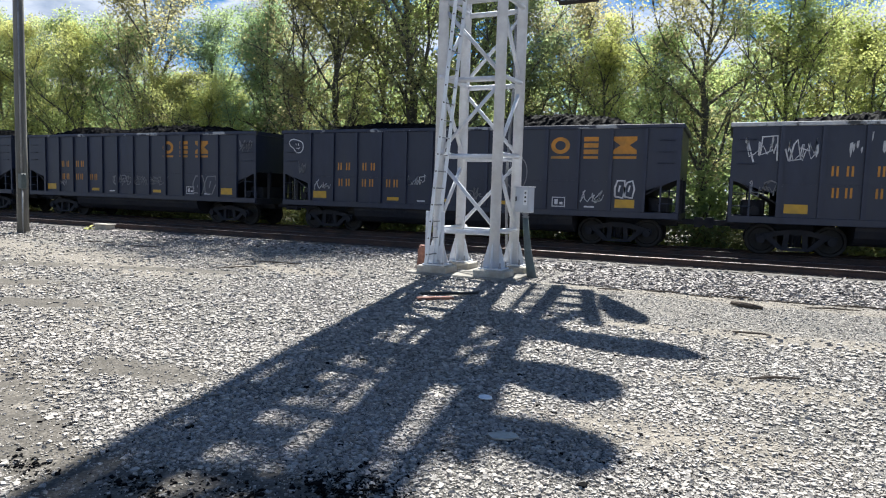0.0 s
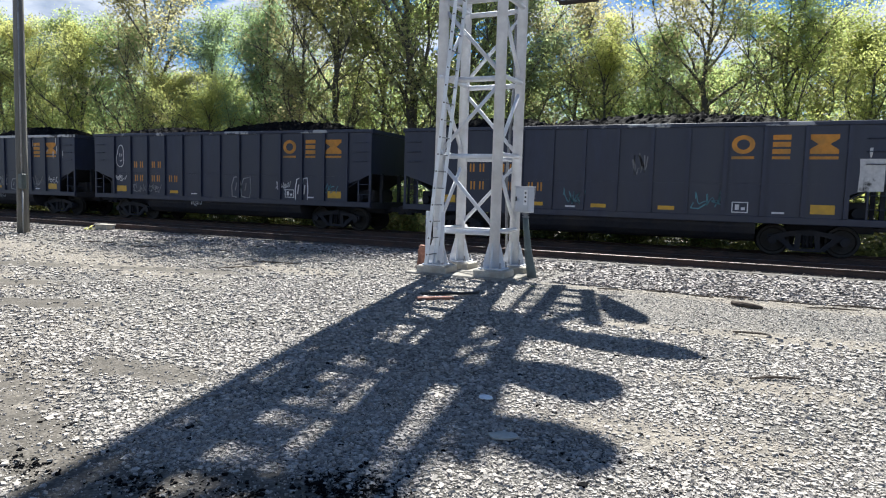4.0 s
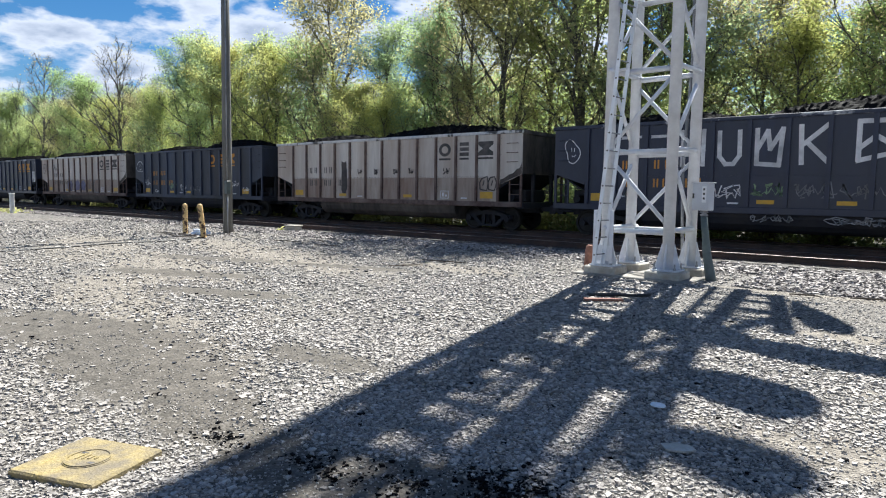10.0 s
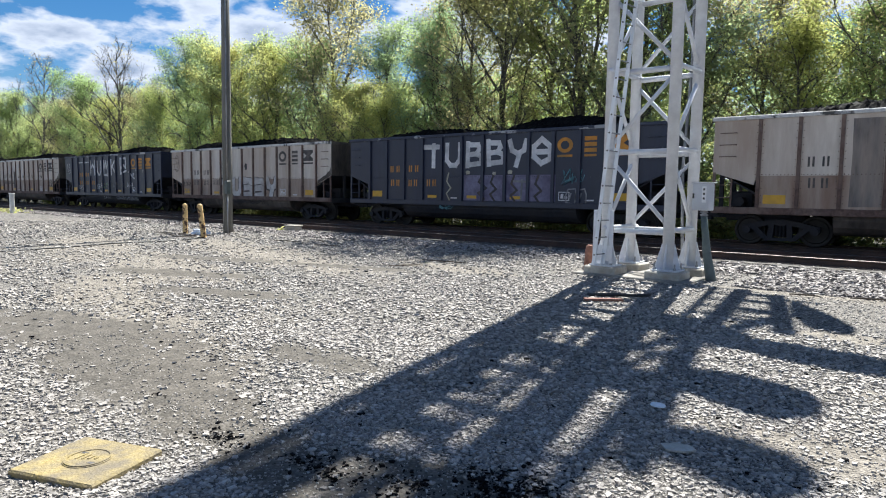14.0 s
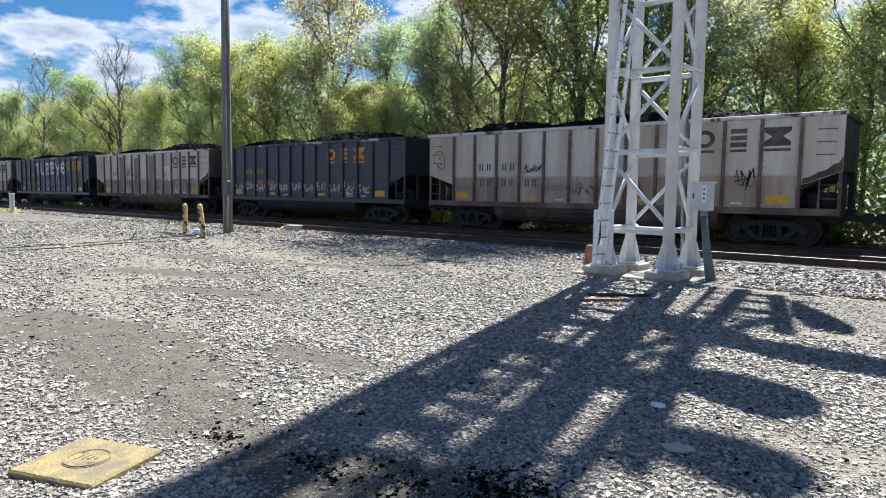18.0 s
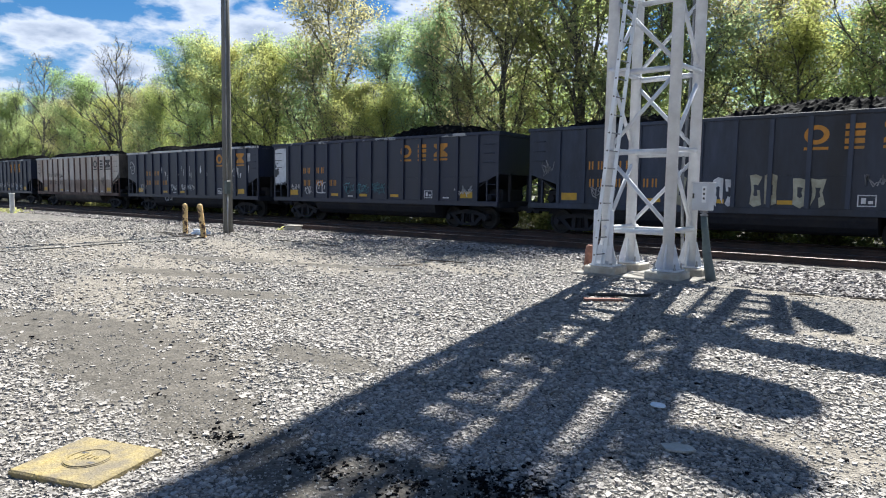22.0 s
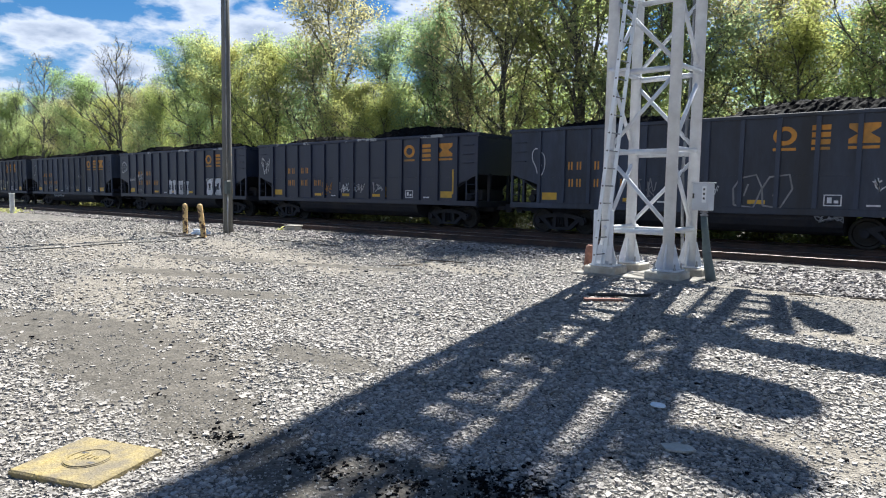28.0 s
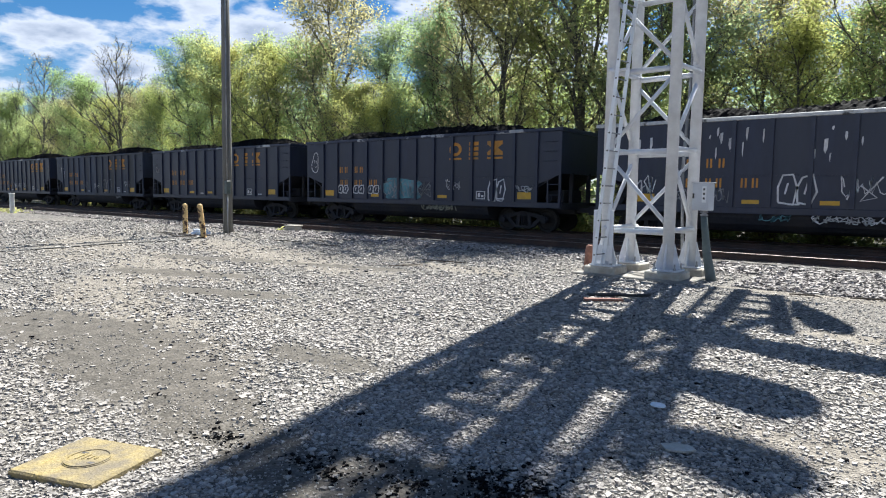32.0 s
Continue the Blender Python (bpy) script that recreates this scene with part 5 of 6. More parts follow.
def build_tower():
    t = thing("lattice_tower", -5.03, 13.1, 0, "white galvanised steel lattice tower on concrete footings", "lattice tower")
    cx, cy = -5.03, 13.1
    xs, ys = [x - cx for x in TX], [y - cy for y in TY]
    part("ground_slab", Shape().box(xs[0] - 0.62, ys[0] - 0.42, -0.1, xs[1] + 0.50, ys[1] + 0.42, 0.045, 0.02), SLAB, t, "cracked concrete slab")
    pad = mesh_of("footing", Shape().box(-0.35, -0.32, 0.0, 0.35, 0.32, 0.19, 0.025), CONCRETE)
    leg = mesh_of("leg", Shape().tube([(0, 0, 0.2), (0, 0, TOWER_TOP)], 0.112, 24), GALV, True)
    gus = Shape()
    gus.box(-0.26, -0.24, 0.191, 0.26, 0.24, 0.222, 0.006)
    for a in range(4):
        c, s = math.cos(a * math.pi / 2), math.sin(a * math.pi / 2)
        o = [(0.09, 0.222), (0.24, 0.222), (0.24, 0.30), (0.13, 0.72), (0.09, 0.72)]
        n = len(o)
        vs = [(r * c - w * s, r * s + w * c, z) for w in (-0.009, 0.009) for r, z in o]
        gus.add(vs, [(k, (k + 1) % n, n + (k + 1) % n, n + k) for k in range(n)] + [tuple(range(n)), tuple(range(n, 2 * n))])
    foot = mesh_of("base_plate", gus, GALV)
    bolt = mesh_of("anchor_bolt", Shape().tube([(0, 0, 0.222), (0, 0, 0.34)], 0.018, 8).tube([(0, 0, 0.222), (0, 0, 0.262)], 0.034, 6), GALV_DULL)
    corners = [Vector((x + (0.07 if y > 0 else -0.03), y, 0)) for x in xs for y in ys]
    fl, bl, fr, br = corners
    for c in corners:
        same("footing", pad, t, pose(c.x, c.y, 0), "squat concrete footing")
        k = same("leg", leg, t, pose(c.x, c.y, 0))
        same("base_plate", foot, k)
        for u in (-0.2, 0.2):
            for w in (-0.18, 0.18):
                same("anchor_bolt", bolt, k, pose(u, w, 0))
    # horizontals end on the legs; the side bars run past them and are capped
    levels = [0.94 + 1.6 * i for i in range(12)]

    def bar(name, a, za, b, zb, r, over=0.0):
        d = (b - a).normalized() * over
        part(name, Shape().tube([a - d + Vector((0, 0, za)), b + d + Vector((0, 0, zb))], r, 12), GALV, t, smooth=True)
    for z in levels:
        bar("crossbar", fl, z, fr, z, 0.056)
        bar("crossbar", bl, z, br, z, 0.056)
        bar("crossbar", fl + Vector((0.05, 0, 0)), z + 0.05, bl + Vector((0.05, 0, 0)), z + 0.05, 0.05, 0.17)
        bar("crossbar", fr + Vector((0.05, 0, 0)), z + 0.05, br + Vector((0.05, 0, 0)), z + 0.05, 0.05, 0.06)
    for i, z in enumerate(levels[:-1]):
        a, b = (z + 1.5, z + 0.1) if i % 2 == 0 else (z + 0.1, z + 1.5)
        for p, q, za, zb in ((fl, fr, a, b), (bl, br, b, a), (fl, bl, b, a), (fr, br, a, b)):
            bar("brace", p, za, q, zb, 0.042)
    # ladder before the corner leg, edge on to the yard and leaning inwards as it climbs
    def stile(o, z):
        return Vector((-0.725 + 0.0947 * min(z, 10.0) + 0.035 * o, ys[0] - 0.55 + 0.40 * o, z))
    lad = None
    for o in (0.0, 1.0):
        for za, zb in ((0.24, 10.0), (10.0, 15.5)):
            a, b, sh = stile(o, za), stile(o, zb), Shape()
            vs = [tuple(p + Vector((u, w, 0))) for p in (a, b) for u, w in ((-0.036, -0.014), (0.036, -0.014), (0.036, 0.014), (-0.036, 0.014))]
            sh.add(vs, [(0, 1, 2, 3), (4, 5, 6, 7), (0, 1, 5, 4), (1, 2, 6, 5), (2, 3, 7, 6), (3, 0, 4, 7)])
            if lad is None:
                lad = part("ladder", sh, LADDER, t, "flat-barred white steel ladder")
            else:
                part("stile", sh, LADDER, lad)
    hole = mesh_of("rung_end", Shape().tube([(0, 0, 0), (0, -0.006, 0)], 0.017, 8), INK)
    for i in range(43):
        z = 0.45 + 0.35 * i
        part("rung", Shape().tube([stile(0.0, z), stile(1.0, z)], 0.013, 8), GALV_DULL, lad)
        if z < 8:
            same("rung_end", hole, lad, pose(*(stile(0.0, z) + Vector((0, -0.0145, 0)))))
    for z in (0.99, 4.19, 7.39):
        part("standoff", Shape().tube([stile(1.0, z), fl + Vector((0.02, 0, z))], 0.03, 8), GALV, lad)
    gx, gy = -0.90, ys[0] - 0.17
    part("ladder_guard", Shape().box(gx, gy - 0.03, 0.24, gx + 0.07, gy + 0.03, 1.36, 0.008).box(gx + 0.36, gy - 0.03, 0.24, gx + 0.43, gy + 0.03, 1.36, 0.008).box(gx + 0.071, gy + 0.012, 0.30, gx + 0.359, gy + 0.028, 0.62), GALV, lad, "white channel guard")
    # cable run inside the far corner
    part("cable_run", Shape().tube([(xs[1] - 0.10, ys[1] + 0.05, 0.3), (xs[1] - 0.16, ys[1], 2.2), (xs[1] - 0.06, ys[1], 4.4), (xs[1] - 0.12, ys[1], 9.0), (xs[1] - 0.1, ys[1], 17.5)], 0.035, 8), GALV_DULL, t, smooth=True)
    # unseen strip and pipes, added high up to thicken the tower's shadow
    part("cable_tray", Shape().box(-0.50, -0.03, 6.8, -0.16, 0.03, 18.6, 0.01), GALV_DULL, t, "unseen flat grey strip widening the tower's shadow")
    for x, r, za, zb in ((-0.64, 0.06, 5.8, 18.6), (0.20, 0.07, 7.6, 18.0), (0.40, 0.06, 6.4, 18.4), (0.66, 0.07, 5.9, 18.6)):
        part("riser_pipe", Shape().tube([(x, 0, za), (x + 0.03, 0.02, (za + zb) / 2), (x, 0, zb)], r, 10), GALV_DULL, t, smooth=True)
    # unseen upper works shaped for their shadows: boom over the near track, hung casters, side plates
    def at(x, y):
        return x - cx, y - cy
    bx, by = at(-3.45, 17.6)
    part("boom", Shape().tube([(xs[1], ys[1], 10.3), (bx, by, 10.6)], 0.10, 12).tube([(xs[1], ys[1], 11.6), (bx, by, 10.7)], 0.06, 10), GALV, t, "unseen round boom casting shade on the yard", True)
    hx, hy = at(-3.03, 16.2)
    hd = part("signal_head", Shape().tube([(hx, hy, 6.7), (hx + 0.05, hy, 7.3), (hx + 0.18, hy, 8.4), (hx + 0.32, hy, 9.4), (hx + 0.42, hy, 9.9)], [0.05, 0.13, 0.26, 0.31, 0.12], 14), GALV_DULL, t, "unseen tall tapered shadow caster", True)
    part("bottom_rail", Shape().tube([(hx - 0.45, hy, 6.66), (hx + 0.45, hy, 6.66)], 0.06, 10), GALV_DULL, hd)
    hx, hy = at(-3.50, 17.2)
    part("hanger", Shape().tube([(hx, hy, 7.4), (hx, hy, 12.0)], [0.13, 0.16], 12), GALV_DULL, t, smooth=True)
    # unseen rounded casters on brackets, each shaped for one shadow on the yard
    for x, y, z, ln, r, rz, droop in ((-2.95, 14.5, 9.7, 2.6, 0.36, -10, 0.0), (-3.38, 14.5, 12.3, 1.35, 0.44, -12, 0.25), (-3.42, 14.55, 14.6, 1.1, 0.36, -8, 0.25)):
        x, y = at(x, y)
        w = Shape().tube([(-ln / 2, 0, 0), (-ln / 4, 0, 0), (0, 0, 0.1 * droop), (ln / 4, 0, 0.5 * droop), (ln * 0.42, 0, 0.9 * droop), (ln / 2, 0, droop)], [r * 0.5, r * 0.8, r, r * 1.05, r * 0.75, r * 0.2], 14)
        same("lamp_housing", mesh_of("lamp_housing", w, GALV_DULL, True), t, pose(x, y, z, 0, 0, rz), "unseen long rounded shadow caster")
        part("bracket", Shape().tube([(xs[1], ys[1], z - 0.05), (x, y, z - 0.05)], 0.06, 8), GALV_DULL, t)
    # unseen leaning lattice mast beside the boom's end, added to cast a shadow band
    def post(x0, x1, z):
        u = (z - 7.0) / 10.0
        return (x0 + (x1 - x0) * u - cx, 17.2 - cy, z)
    ma = part("lattice_mast", Shape().tube([post(-4.03, -4.66, 7.0), post(-4.03, -4.66, 20.2)], 0.15, 10), GALV_DULL, t, "unseen grey leaning mast casting a shadow band", True)
    part("mast_chord", Shape().tube([post(-4.52, -4.95, 7.0), post(-4.52, -4.95, 17.0)], 0.07, 8), GALV_DULL, ma, smooth=True)
    for i in range(18):
        z = 7.1 + 0.52 * i
        part("mast_lacing", Shape().tube([post(-4.03, -4.66, z), post(-4.52, -4.95, z + (0.4 if i % 2 else -0.05))], 0.045, 6), GALV_DULL, ma)
    for z, ln in ((7.5, 0.5), (8.6, 0.75), (9.9, 0.6), (11.2, 0.7), (12.6, 0.5)):
        q = post(-4.03, -4.66, z)
        part("mast_bracket", Shape().box(q[0], q[1] - 0.05, z, q[0] + ln, q[1] + 0.05, z + 0.28), GALV_DULL, ma)
    part("mast_tie", Shape().tube([post(-4.03, -4.66, 10.6), (bx, by, 10.65)], 0.07, 8), GALV_DULL, ma)
    # unseen upright, there for its shadow
    x, y = at(-3.85, 14.4)
    part("service_mast", Shape().tube([(x, y, 9.6), (x, y, 15.2)], 0.12, 12), GALV_DULL, t, smooth=True)
    # unseen plates across the tower, sized to fill in its shadow
    for z, x0, x1, y0, y1 in ((8.2, 0.15, -0.15, 0.5, -0.1), (10.5, 0.15, -0.15, 0.45, -0.1), (12.4, 0.15, -0.7, 0.5, -0.1), (14.0, 0.15, -0.55, 0.5, -0.1), (16.2, 0.15, -0.15, 0.1, -0.1)):
        part("platform", Shape().box(xs[0] + x0, ys[0] + y0, z, xs[1] + x1, ys[1] + y1, z + 0.05), GALV_DULL, t, "unseen steel plate shading the yard")
    part("step_arm", Shape().tube([(xs[1] + 0.87, 0.5, ARM_Z), (xs[1] + 1.70, 0.5, ARM_Z)], 0.05, 10).tube([(xs[1] + 0.02, 0.5, ARM_Z + 0.75), (xs[1] + 0.92, 0.5, ARM_Z)], 0.03, 8), RAIL, t, "rust-brown step arm")
    # unseen boxes, added to break up a lit strip in the tower's shadow
    for za, zb in ((6.1, 7.5), (10.4, 11.3)):
        part("junction_box", Shape().box(xs[1] + 0.20, -0.1, za, xs[1] + 0.78, 0.12, zb, 0.02), GALV_DULL, t, "unseen grey box shading the yard")
    # cabinet with its conduit on the corner leg
    cab = thing("control_cabinet", -3.98, 13.25, 1.385, "grey metal control cabinet with a white label on the tower leg", "cabinet", rz=-14)
    part("cabinet_body", Shape().box(-0.19, -0.11, 0.0, 0.15, 0.13, 0.54, 0.012), CABINET, cab)
    part("cabinet_door", Shape().box(-0.175, -0.122, 0.02, 0.135, -0.111, 0.52, 0.004), CABINET, cab)
    part("cabinet_roof", Shape().box(-0.21, -0.13, 0.541, 0.17, 0.15, 0.562, 0.006), CABINET, cab)
    part("handle", Shape().box(-0.165, -0.145, 0.24, -0.135, -0.1225, 0.34, 0.006), INK, cab, "dark latch")
    lab = part("label_plate", Shape().box(0.03, -0.128, 0.16, 0.12, -0.1225, 0.48), LABEL, cab, "white label with dark marks")
    for z in (0.22, 0.31, 0.40):
        part("label_mark", Shape().box(0.055, -0.131, z, 0.095, -0.1285, z + 0.04), INK, lab)
    part("bracket", Shape().tube([(-0.10, 0.12, 0.14), (-0.42, 0.26, 0.14)], 0.022, 8).tube([(-0.10, 0.12, 0.42), (-0.42, 0.26, 0.42)], 0.022, 8), GALV_DULL, cab)
    con = thing("cable_conduit", -3.96, 13.25, 0, "thick grey-green conduit from the cabinet into the ground", "conduit")
    part("conduit_pipe", Shape().tube([(0, 0, 1.27), (0.03, 0.0, 1.0), (0.10, -0.02, 0.5), (0.19, -0.05, 0.1), (0.23, -0.06, -0.1)], [0.062, 0.066, 0.082, 0.10, 0.11], 14), CONDUIT, con, smooth=True)
    part("collar", Shape().tube([(0, 0, 1.25), (0, 0, 1.40)], 0.05, 12).tube([(0, 0, 1.28), (0, 0, 1.31)], 0.075, 12).tube([(0, 0, 1.34), (0, 0, 1.37)], 0.075, 12), GALV_DULL, con, "ribbed metal collar")


def build_yard():
    # utility pole
    p = thing("utility_pole", -22.03, 14.06, 0, "tall grey weathered wooden utility pole", "utility pole")
    part("pole_shaft", Shape().tube([(0, 0, -0.3), (0.0, 0, 3), (0.02, 0, 7), (0.03, 0, 11.5)], [0.185, 0.175, 0.16, 0.14], 18), TIMBER, p, smooth=True)
    part("meter_box", Shape().box(0.12, -0.22, 1.52, 0.30, -0.05, 2.02, 0.015), CONDUIT, p, "small grey-green box")
    part("riser", Shape().tube([(0.17, -0.12, 2.02), (0.16, -0.10, 6.0), (0.14, -0.08, 11.0)], 0.028, 8), GALV_DULL, p, smooth=True)
    part("ground_pipe", Shape().tube([(0.2, -0.14, 0), (0.2, -0.13, 1.52)], 0.025, 8), GALV_DULL, p, smooth=True)
    # bollards
    for x, y, lean, h in ((-22.90, 12.78, 0.0, 1.13), (-20.24, 11.98, 1.0, 1.18)):
        b = thing("bollard", x, y, 0, "chipped yellow steel bollard stained with rust", "bollard", "bollards by the pole")
        b.matrix_basis = pose(x, y, -0.03, 4.0 * lean, -5.5 * lean, 0)
        part("post", Shape().tube([(0, 0, -0.1), (0, 0, h - 0.02), (0, 0, h)], [0.092, 0.092, 0.08], 16), SAFETY, b, smooth=False)
        part("cap", Shape().tube([(0, 0, h), (0, 0, h + 0.025), (0, 0, h + 0.04)], [0.08, 0.06, 0.03], 14), SAFETY, b)
    w = thing("marker_post", -48.2, 14.9, 0, "short white painted marker post", "post")
    part("post", Shape().box(-0.12, -0.12, -0.1, 0.12, 0.12, 1.22, 0.02), WHITEPAINT, w)
    part("post_cap", Shape().box(-0.14, -0.14, 1.221, 0.14, 0.14, 1.29, 0.03), WHITEPAINT, w)
    # valve cover
    c = thing("valve_cover", -3.945, 1.555, 0.015, "worn yellow square concrete cover with a round iron lid", "cover", rz=21.0)
    part("slab", Shape().box(-0.307, -0.272, -0.07, 0.307, 0.272, 0.03, 0.012), LIDPAINT, c)
    lid = part("round_lid", Shape().tube([(0.0, 0.0, 0.026), (0, 0, 0.034), (0, 0, 0.036)], [0.135, 0.135, 0.128], 32), LIDPAINT, c, "round cast lid")
    rim = Shape()
    for k in range(32):
        a, b = 2 * math.pi * k / 32, 2 * math.pi * (k + 1) / 32
        q = [(0.128, a), (0.128, b), (0.116, b), (0.116, a)]
        rim.add([(r * math.cos(s), r * math.sin(s), 0.0365 + d) for d in (0, 0.004) for r, s in q], [(0, 1, 2, 3), (4, 5, 6, 7), (0, 1, 5, 4), (2, 3, 7, 6)])
    part("rim", rim, LIDPAINT, lid)
    for x, y in ((-0.075, 0.05), (0.075, -0.05)):
        part("pick_slot", Shape().box(x - 0.02, y - 0.011, 0.0362, x + 0.02, y + 0.011, 0.0375, 0.0), INK, lid, "dark pick slot")
    for k in range(4):
        a = -0.06 + 0.036 * k
        part("cast_bar", Shape().plate([(a, 0.0362), (a + 0.012, 0.0362), (a + 0.012, 0.041), (a, 0.041)], -0.04 + 0.012 * k, 0.045 - 0.008 * k), LIDPAINT, lid)
    # small loose things
    pl = part("plastic_lid", Shape().tube([(0, 0, 0.0), (0, 0, 0.010), (0, 0, 0.014)], [0.060, 0.056, 0.044], 18), PLASTIC)
    pl.matrix_basis = pose(-1.73, 4.86, 0.022, -3, 2, 0)
    tagged(pl, "crushed white plastic lid lying on the gravel", "litter")
    fs = part("flat_stone", Shape().plate([(-0.10, -0.05), (0.0, -0.075), (0.09, -0.04), (0.11, 0.03), (0.02, 0.07), (-0.08, 0.05)], 0, 0.012), CONCRETE)
    fs.matrix_basis = pose(-1.32, 4.10, 0.02, 90, 0, 30)
    tagged(fs, "pale flat slab of stone on the gravel", "stone")
    lg = part("driftwood_log", Shape().tube([(-0.45, 0.05, 0.05), (-0.1, -0.02, 0.06), (0.2, 0.0, 0.055), (0.42, 0.06, 0.04)], [0.045, 0.06, 0.055, 0.035], 9), DEADWOOD)
    lg.matrix_basis = pose(0.39, 11.5, 0.0, 0, 0, -30) @ Matrix.Diagonal((0.6, 0.8, 0.8, 1))
    tagged(lg, "short dark dead branch on the gravel", "branch")
    st = rnd(4)
    for x, y, ln, rz in ((-14.9, 12.9, 0.9, 20), (-9.5, 11.9, 1.3, 8), (0.55, 6.75, 0.5, 25), (0.4, 9.05, 0.45, 0), (-9.6, 10.6, 0.8, 60), (-12.3, 13.2, 0.6, -20), (1.7, 12.0, 0.8, 15),
                         (-22.3, 11.9, 1.2, 25), (-21.6, 11.6, 0.9, -10), (-21.2, 12.3, 1.1, 40), (-22.6, 12.3, 0.8, 5), (-20.9, 11.7, 0.7, 70), (-23.4, 12.2, 1.0, 15), (-17.0, 13.0, 1.1, 12), (-16.2, 13.8, 0.8, -20), (0.3, 12.5, 0.5, 4), (1.1, 12.35, 0.7, -8), (-1.0, 12.4, 0.6, 12), (2.2, 12.5, 0.9, 5), (-0.3, 12.2, 0.4, -15), (3.0, 12.2, 0.6, 10), (-1.9, 12.1, 0.5, 0)):
        tw = part("twig", Shape().tube([(-ln / 2, 0, 0.02), (-ln * 0.1, st.uniform(-0.05, 0.05), 0.03), (ln * 0.25, st.uniform(-0.05, 0.05), 0.03), (ln / 2, st.uniform(-0.08, 0.08), 0.025)], [0.012, 0.016, 0.014, 0.007], 6), DEADWOOD)
        tw.matrix_basis = pose(x, y, 0.01, 0, 0, rz)
        tagged(tw, "thin dark dead twig on the gravel", "twig", "twigs on the yard")
    cb = part("loose_cable", Shape().tube([(-18.2, 1.5, 0.02), (-18.7, 4.0, 0.02), (-18.95, 5.55, 0.02), (-19.25, 7.0, 0.02), (-19.75, 8.7, 0.025), (-19.6, 10.3, 0.02), (-19.9, 11.4, 0.03), (-20.5, 12.05, 0.02)], 0.022, 8), CABLE, smooth=True)
    tagged(cb, "black cable snaking over the yard to the bollards", "cable")
    hose = part("hose_loop", Shape().tube([(-0.52, 0.06, 0.02), (-0.30, -0.10, 0.05), (0.0, -0.16, 0.06), (0.30, -0.10, 0.05), (0.48, 0.06, 0.03), (0.56, 0.24, 0.02)], 0.028, 8), CABLE, smooth=True)
    hose.matrix_basis = pose(-4.2, 9.85, 0.01, 0, 0, 38)
    tagged(hose, "short black hose lying in the tower's shade", "hose")
    rg = rnd(8)
    bag = Shape()
    nu, nv = 14, 9
    for j in range(nv + 1):
        for i in range(nu):
            a, e = 2 * math.pi * i / nu, math.pi * 0.5 * j / nv
            r = 1 + 0.35 * noise.noise(Vector((math.cos(a) * 1.7, math.sin(a) * 1.7, e * 3)))
            bag.v.append((0.5 * r * math.cos(a) * math.cos(e), 0.24 * r * math.sin(a) * math.cos(e), 0.20 * r * math.sin(e)))
    bag.f = [(j * nu + i, j * nu + (i + 1) % nu, (j + 1) * nu + (i + 1) % nu, (j + 1) * nu + i) for j in range(nv) for i in range(nu)]
    b = part("crumpled_bag", bag, PLASTIC)
    b.matrix_basis = pose(-22.2, 13.0, 0.0)
    tagged(b, "crumpled white plastic bag beside the pole", "litter")
    j = thing("trackside_box", -21.78, 17.0, 0.03, "small pale concrete box among ballast", "concrete box", rz=5)
    part("box_body", Shape().box(-0.3, -0.2, -0.05, 0.3, 0.2, 0.16, 0.02), CONCRETE, j)
    part("box_lid", Shape().box(-0.33, -0.23, 0.161, 0.33, 0.23, 0.21, 0.015), CONCRETE, j)
    d = part("rusty_pipe_stub", Shape().tube([(0, 0, -0.1), (0, 0, 0.42), (0, 0, 0.45)], [0.16, 0.16, 0.13], 16).tube([(0, 0, 0.30), (0, 0, 0.36)], 0.18, 16), RUSTPIPE)
    d.matrix_basis = pose(-6.30, 13.0, 0.0, 0, 6, 0) @ Matrix.Diagonal((0.75, 0.75, 1.25, 1))
    tagged(d, "stubby red-rusted pipe behind the tower footing", "pipe")
    k = part("rusty_plank", Shape().box(-0.4, -0.07, 0, 0.4, 0.07, 0.03, 0.008), RUSTPIPE)
    k.matrix_basis = pose(-4.22, 9.25, 0.025, 0, 0, 38) @ Matrix.Diagonal((0.75, 1.1, 1, 1))
    tagged(k, "reddish rusted plate lying in the tower's shade", "plate")


# ---- trees ----
def leaf_cards(spots, rg, lo, hi):
    """Small broad leaves, lying mostly flat, one at each spot."""
    n = len(spots)
    s = rg.uniform(lo, hi, n)[:, None]
    u = rg.normal(size=(n, 3))
    u[:, 2] = np.abs(u[:, 2]) + 0.5
    u /= np.linalg.norm(u, axis=1)[:, None]
    d = rg.normal(size=(n, 3))
    d -= u * (d * u).sum(1)[:, None]
    d /= np.linalg.norm(d, axis=1)[:, None]
    q = np.cross(u, d)
    p = np.asarray(spots)
    v = np.stack([p, p + d * s * 0.8 + q * s * 0.42 + u * s * 0.1, p + d * s * 0.9 - q * s * 0.36], 1)
    f = np.arange(n * 3).reshape(-1, 3)
    return v.reshape(-1, 3), f


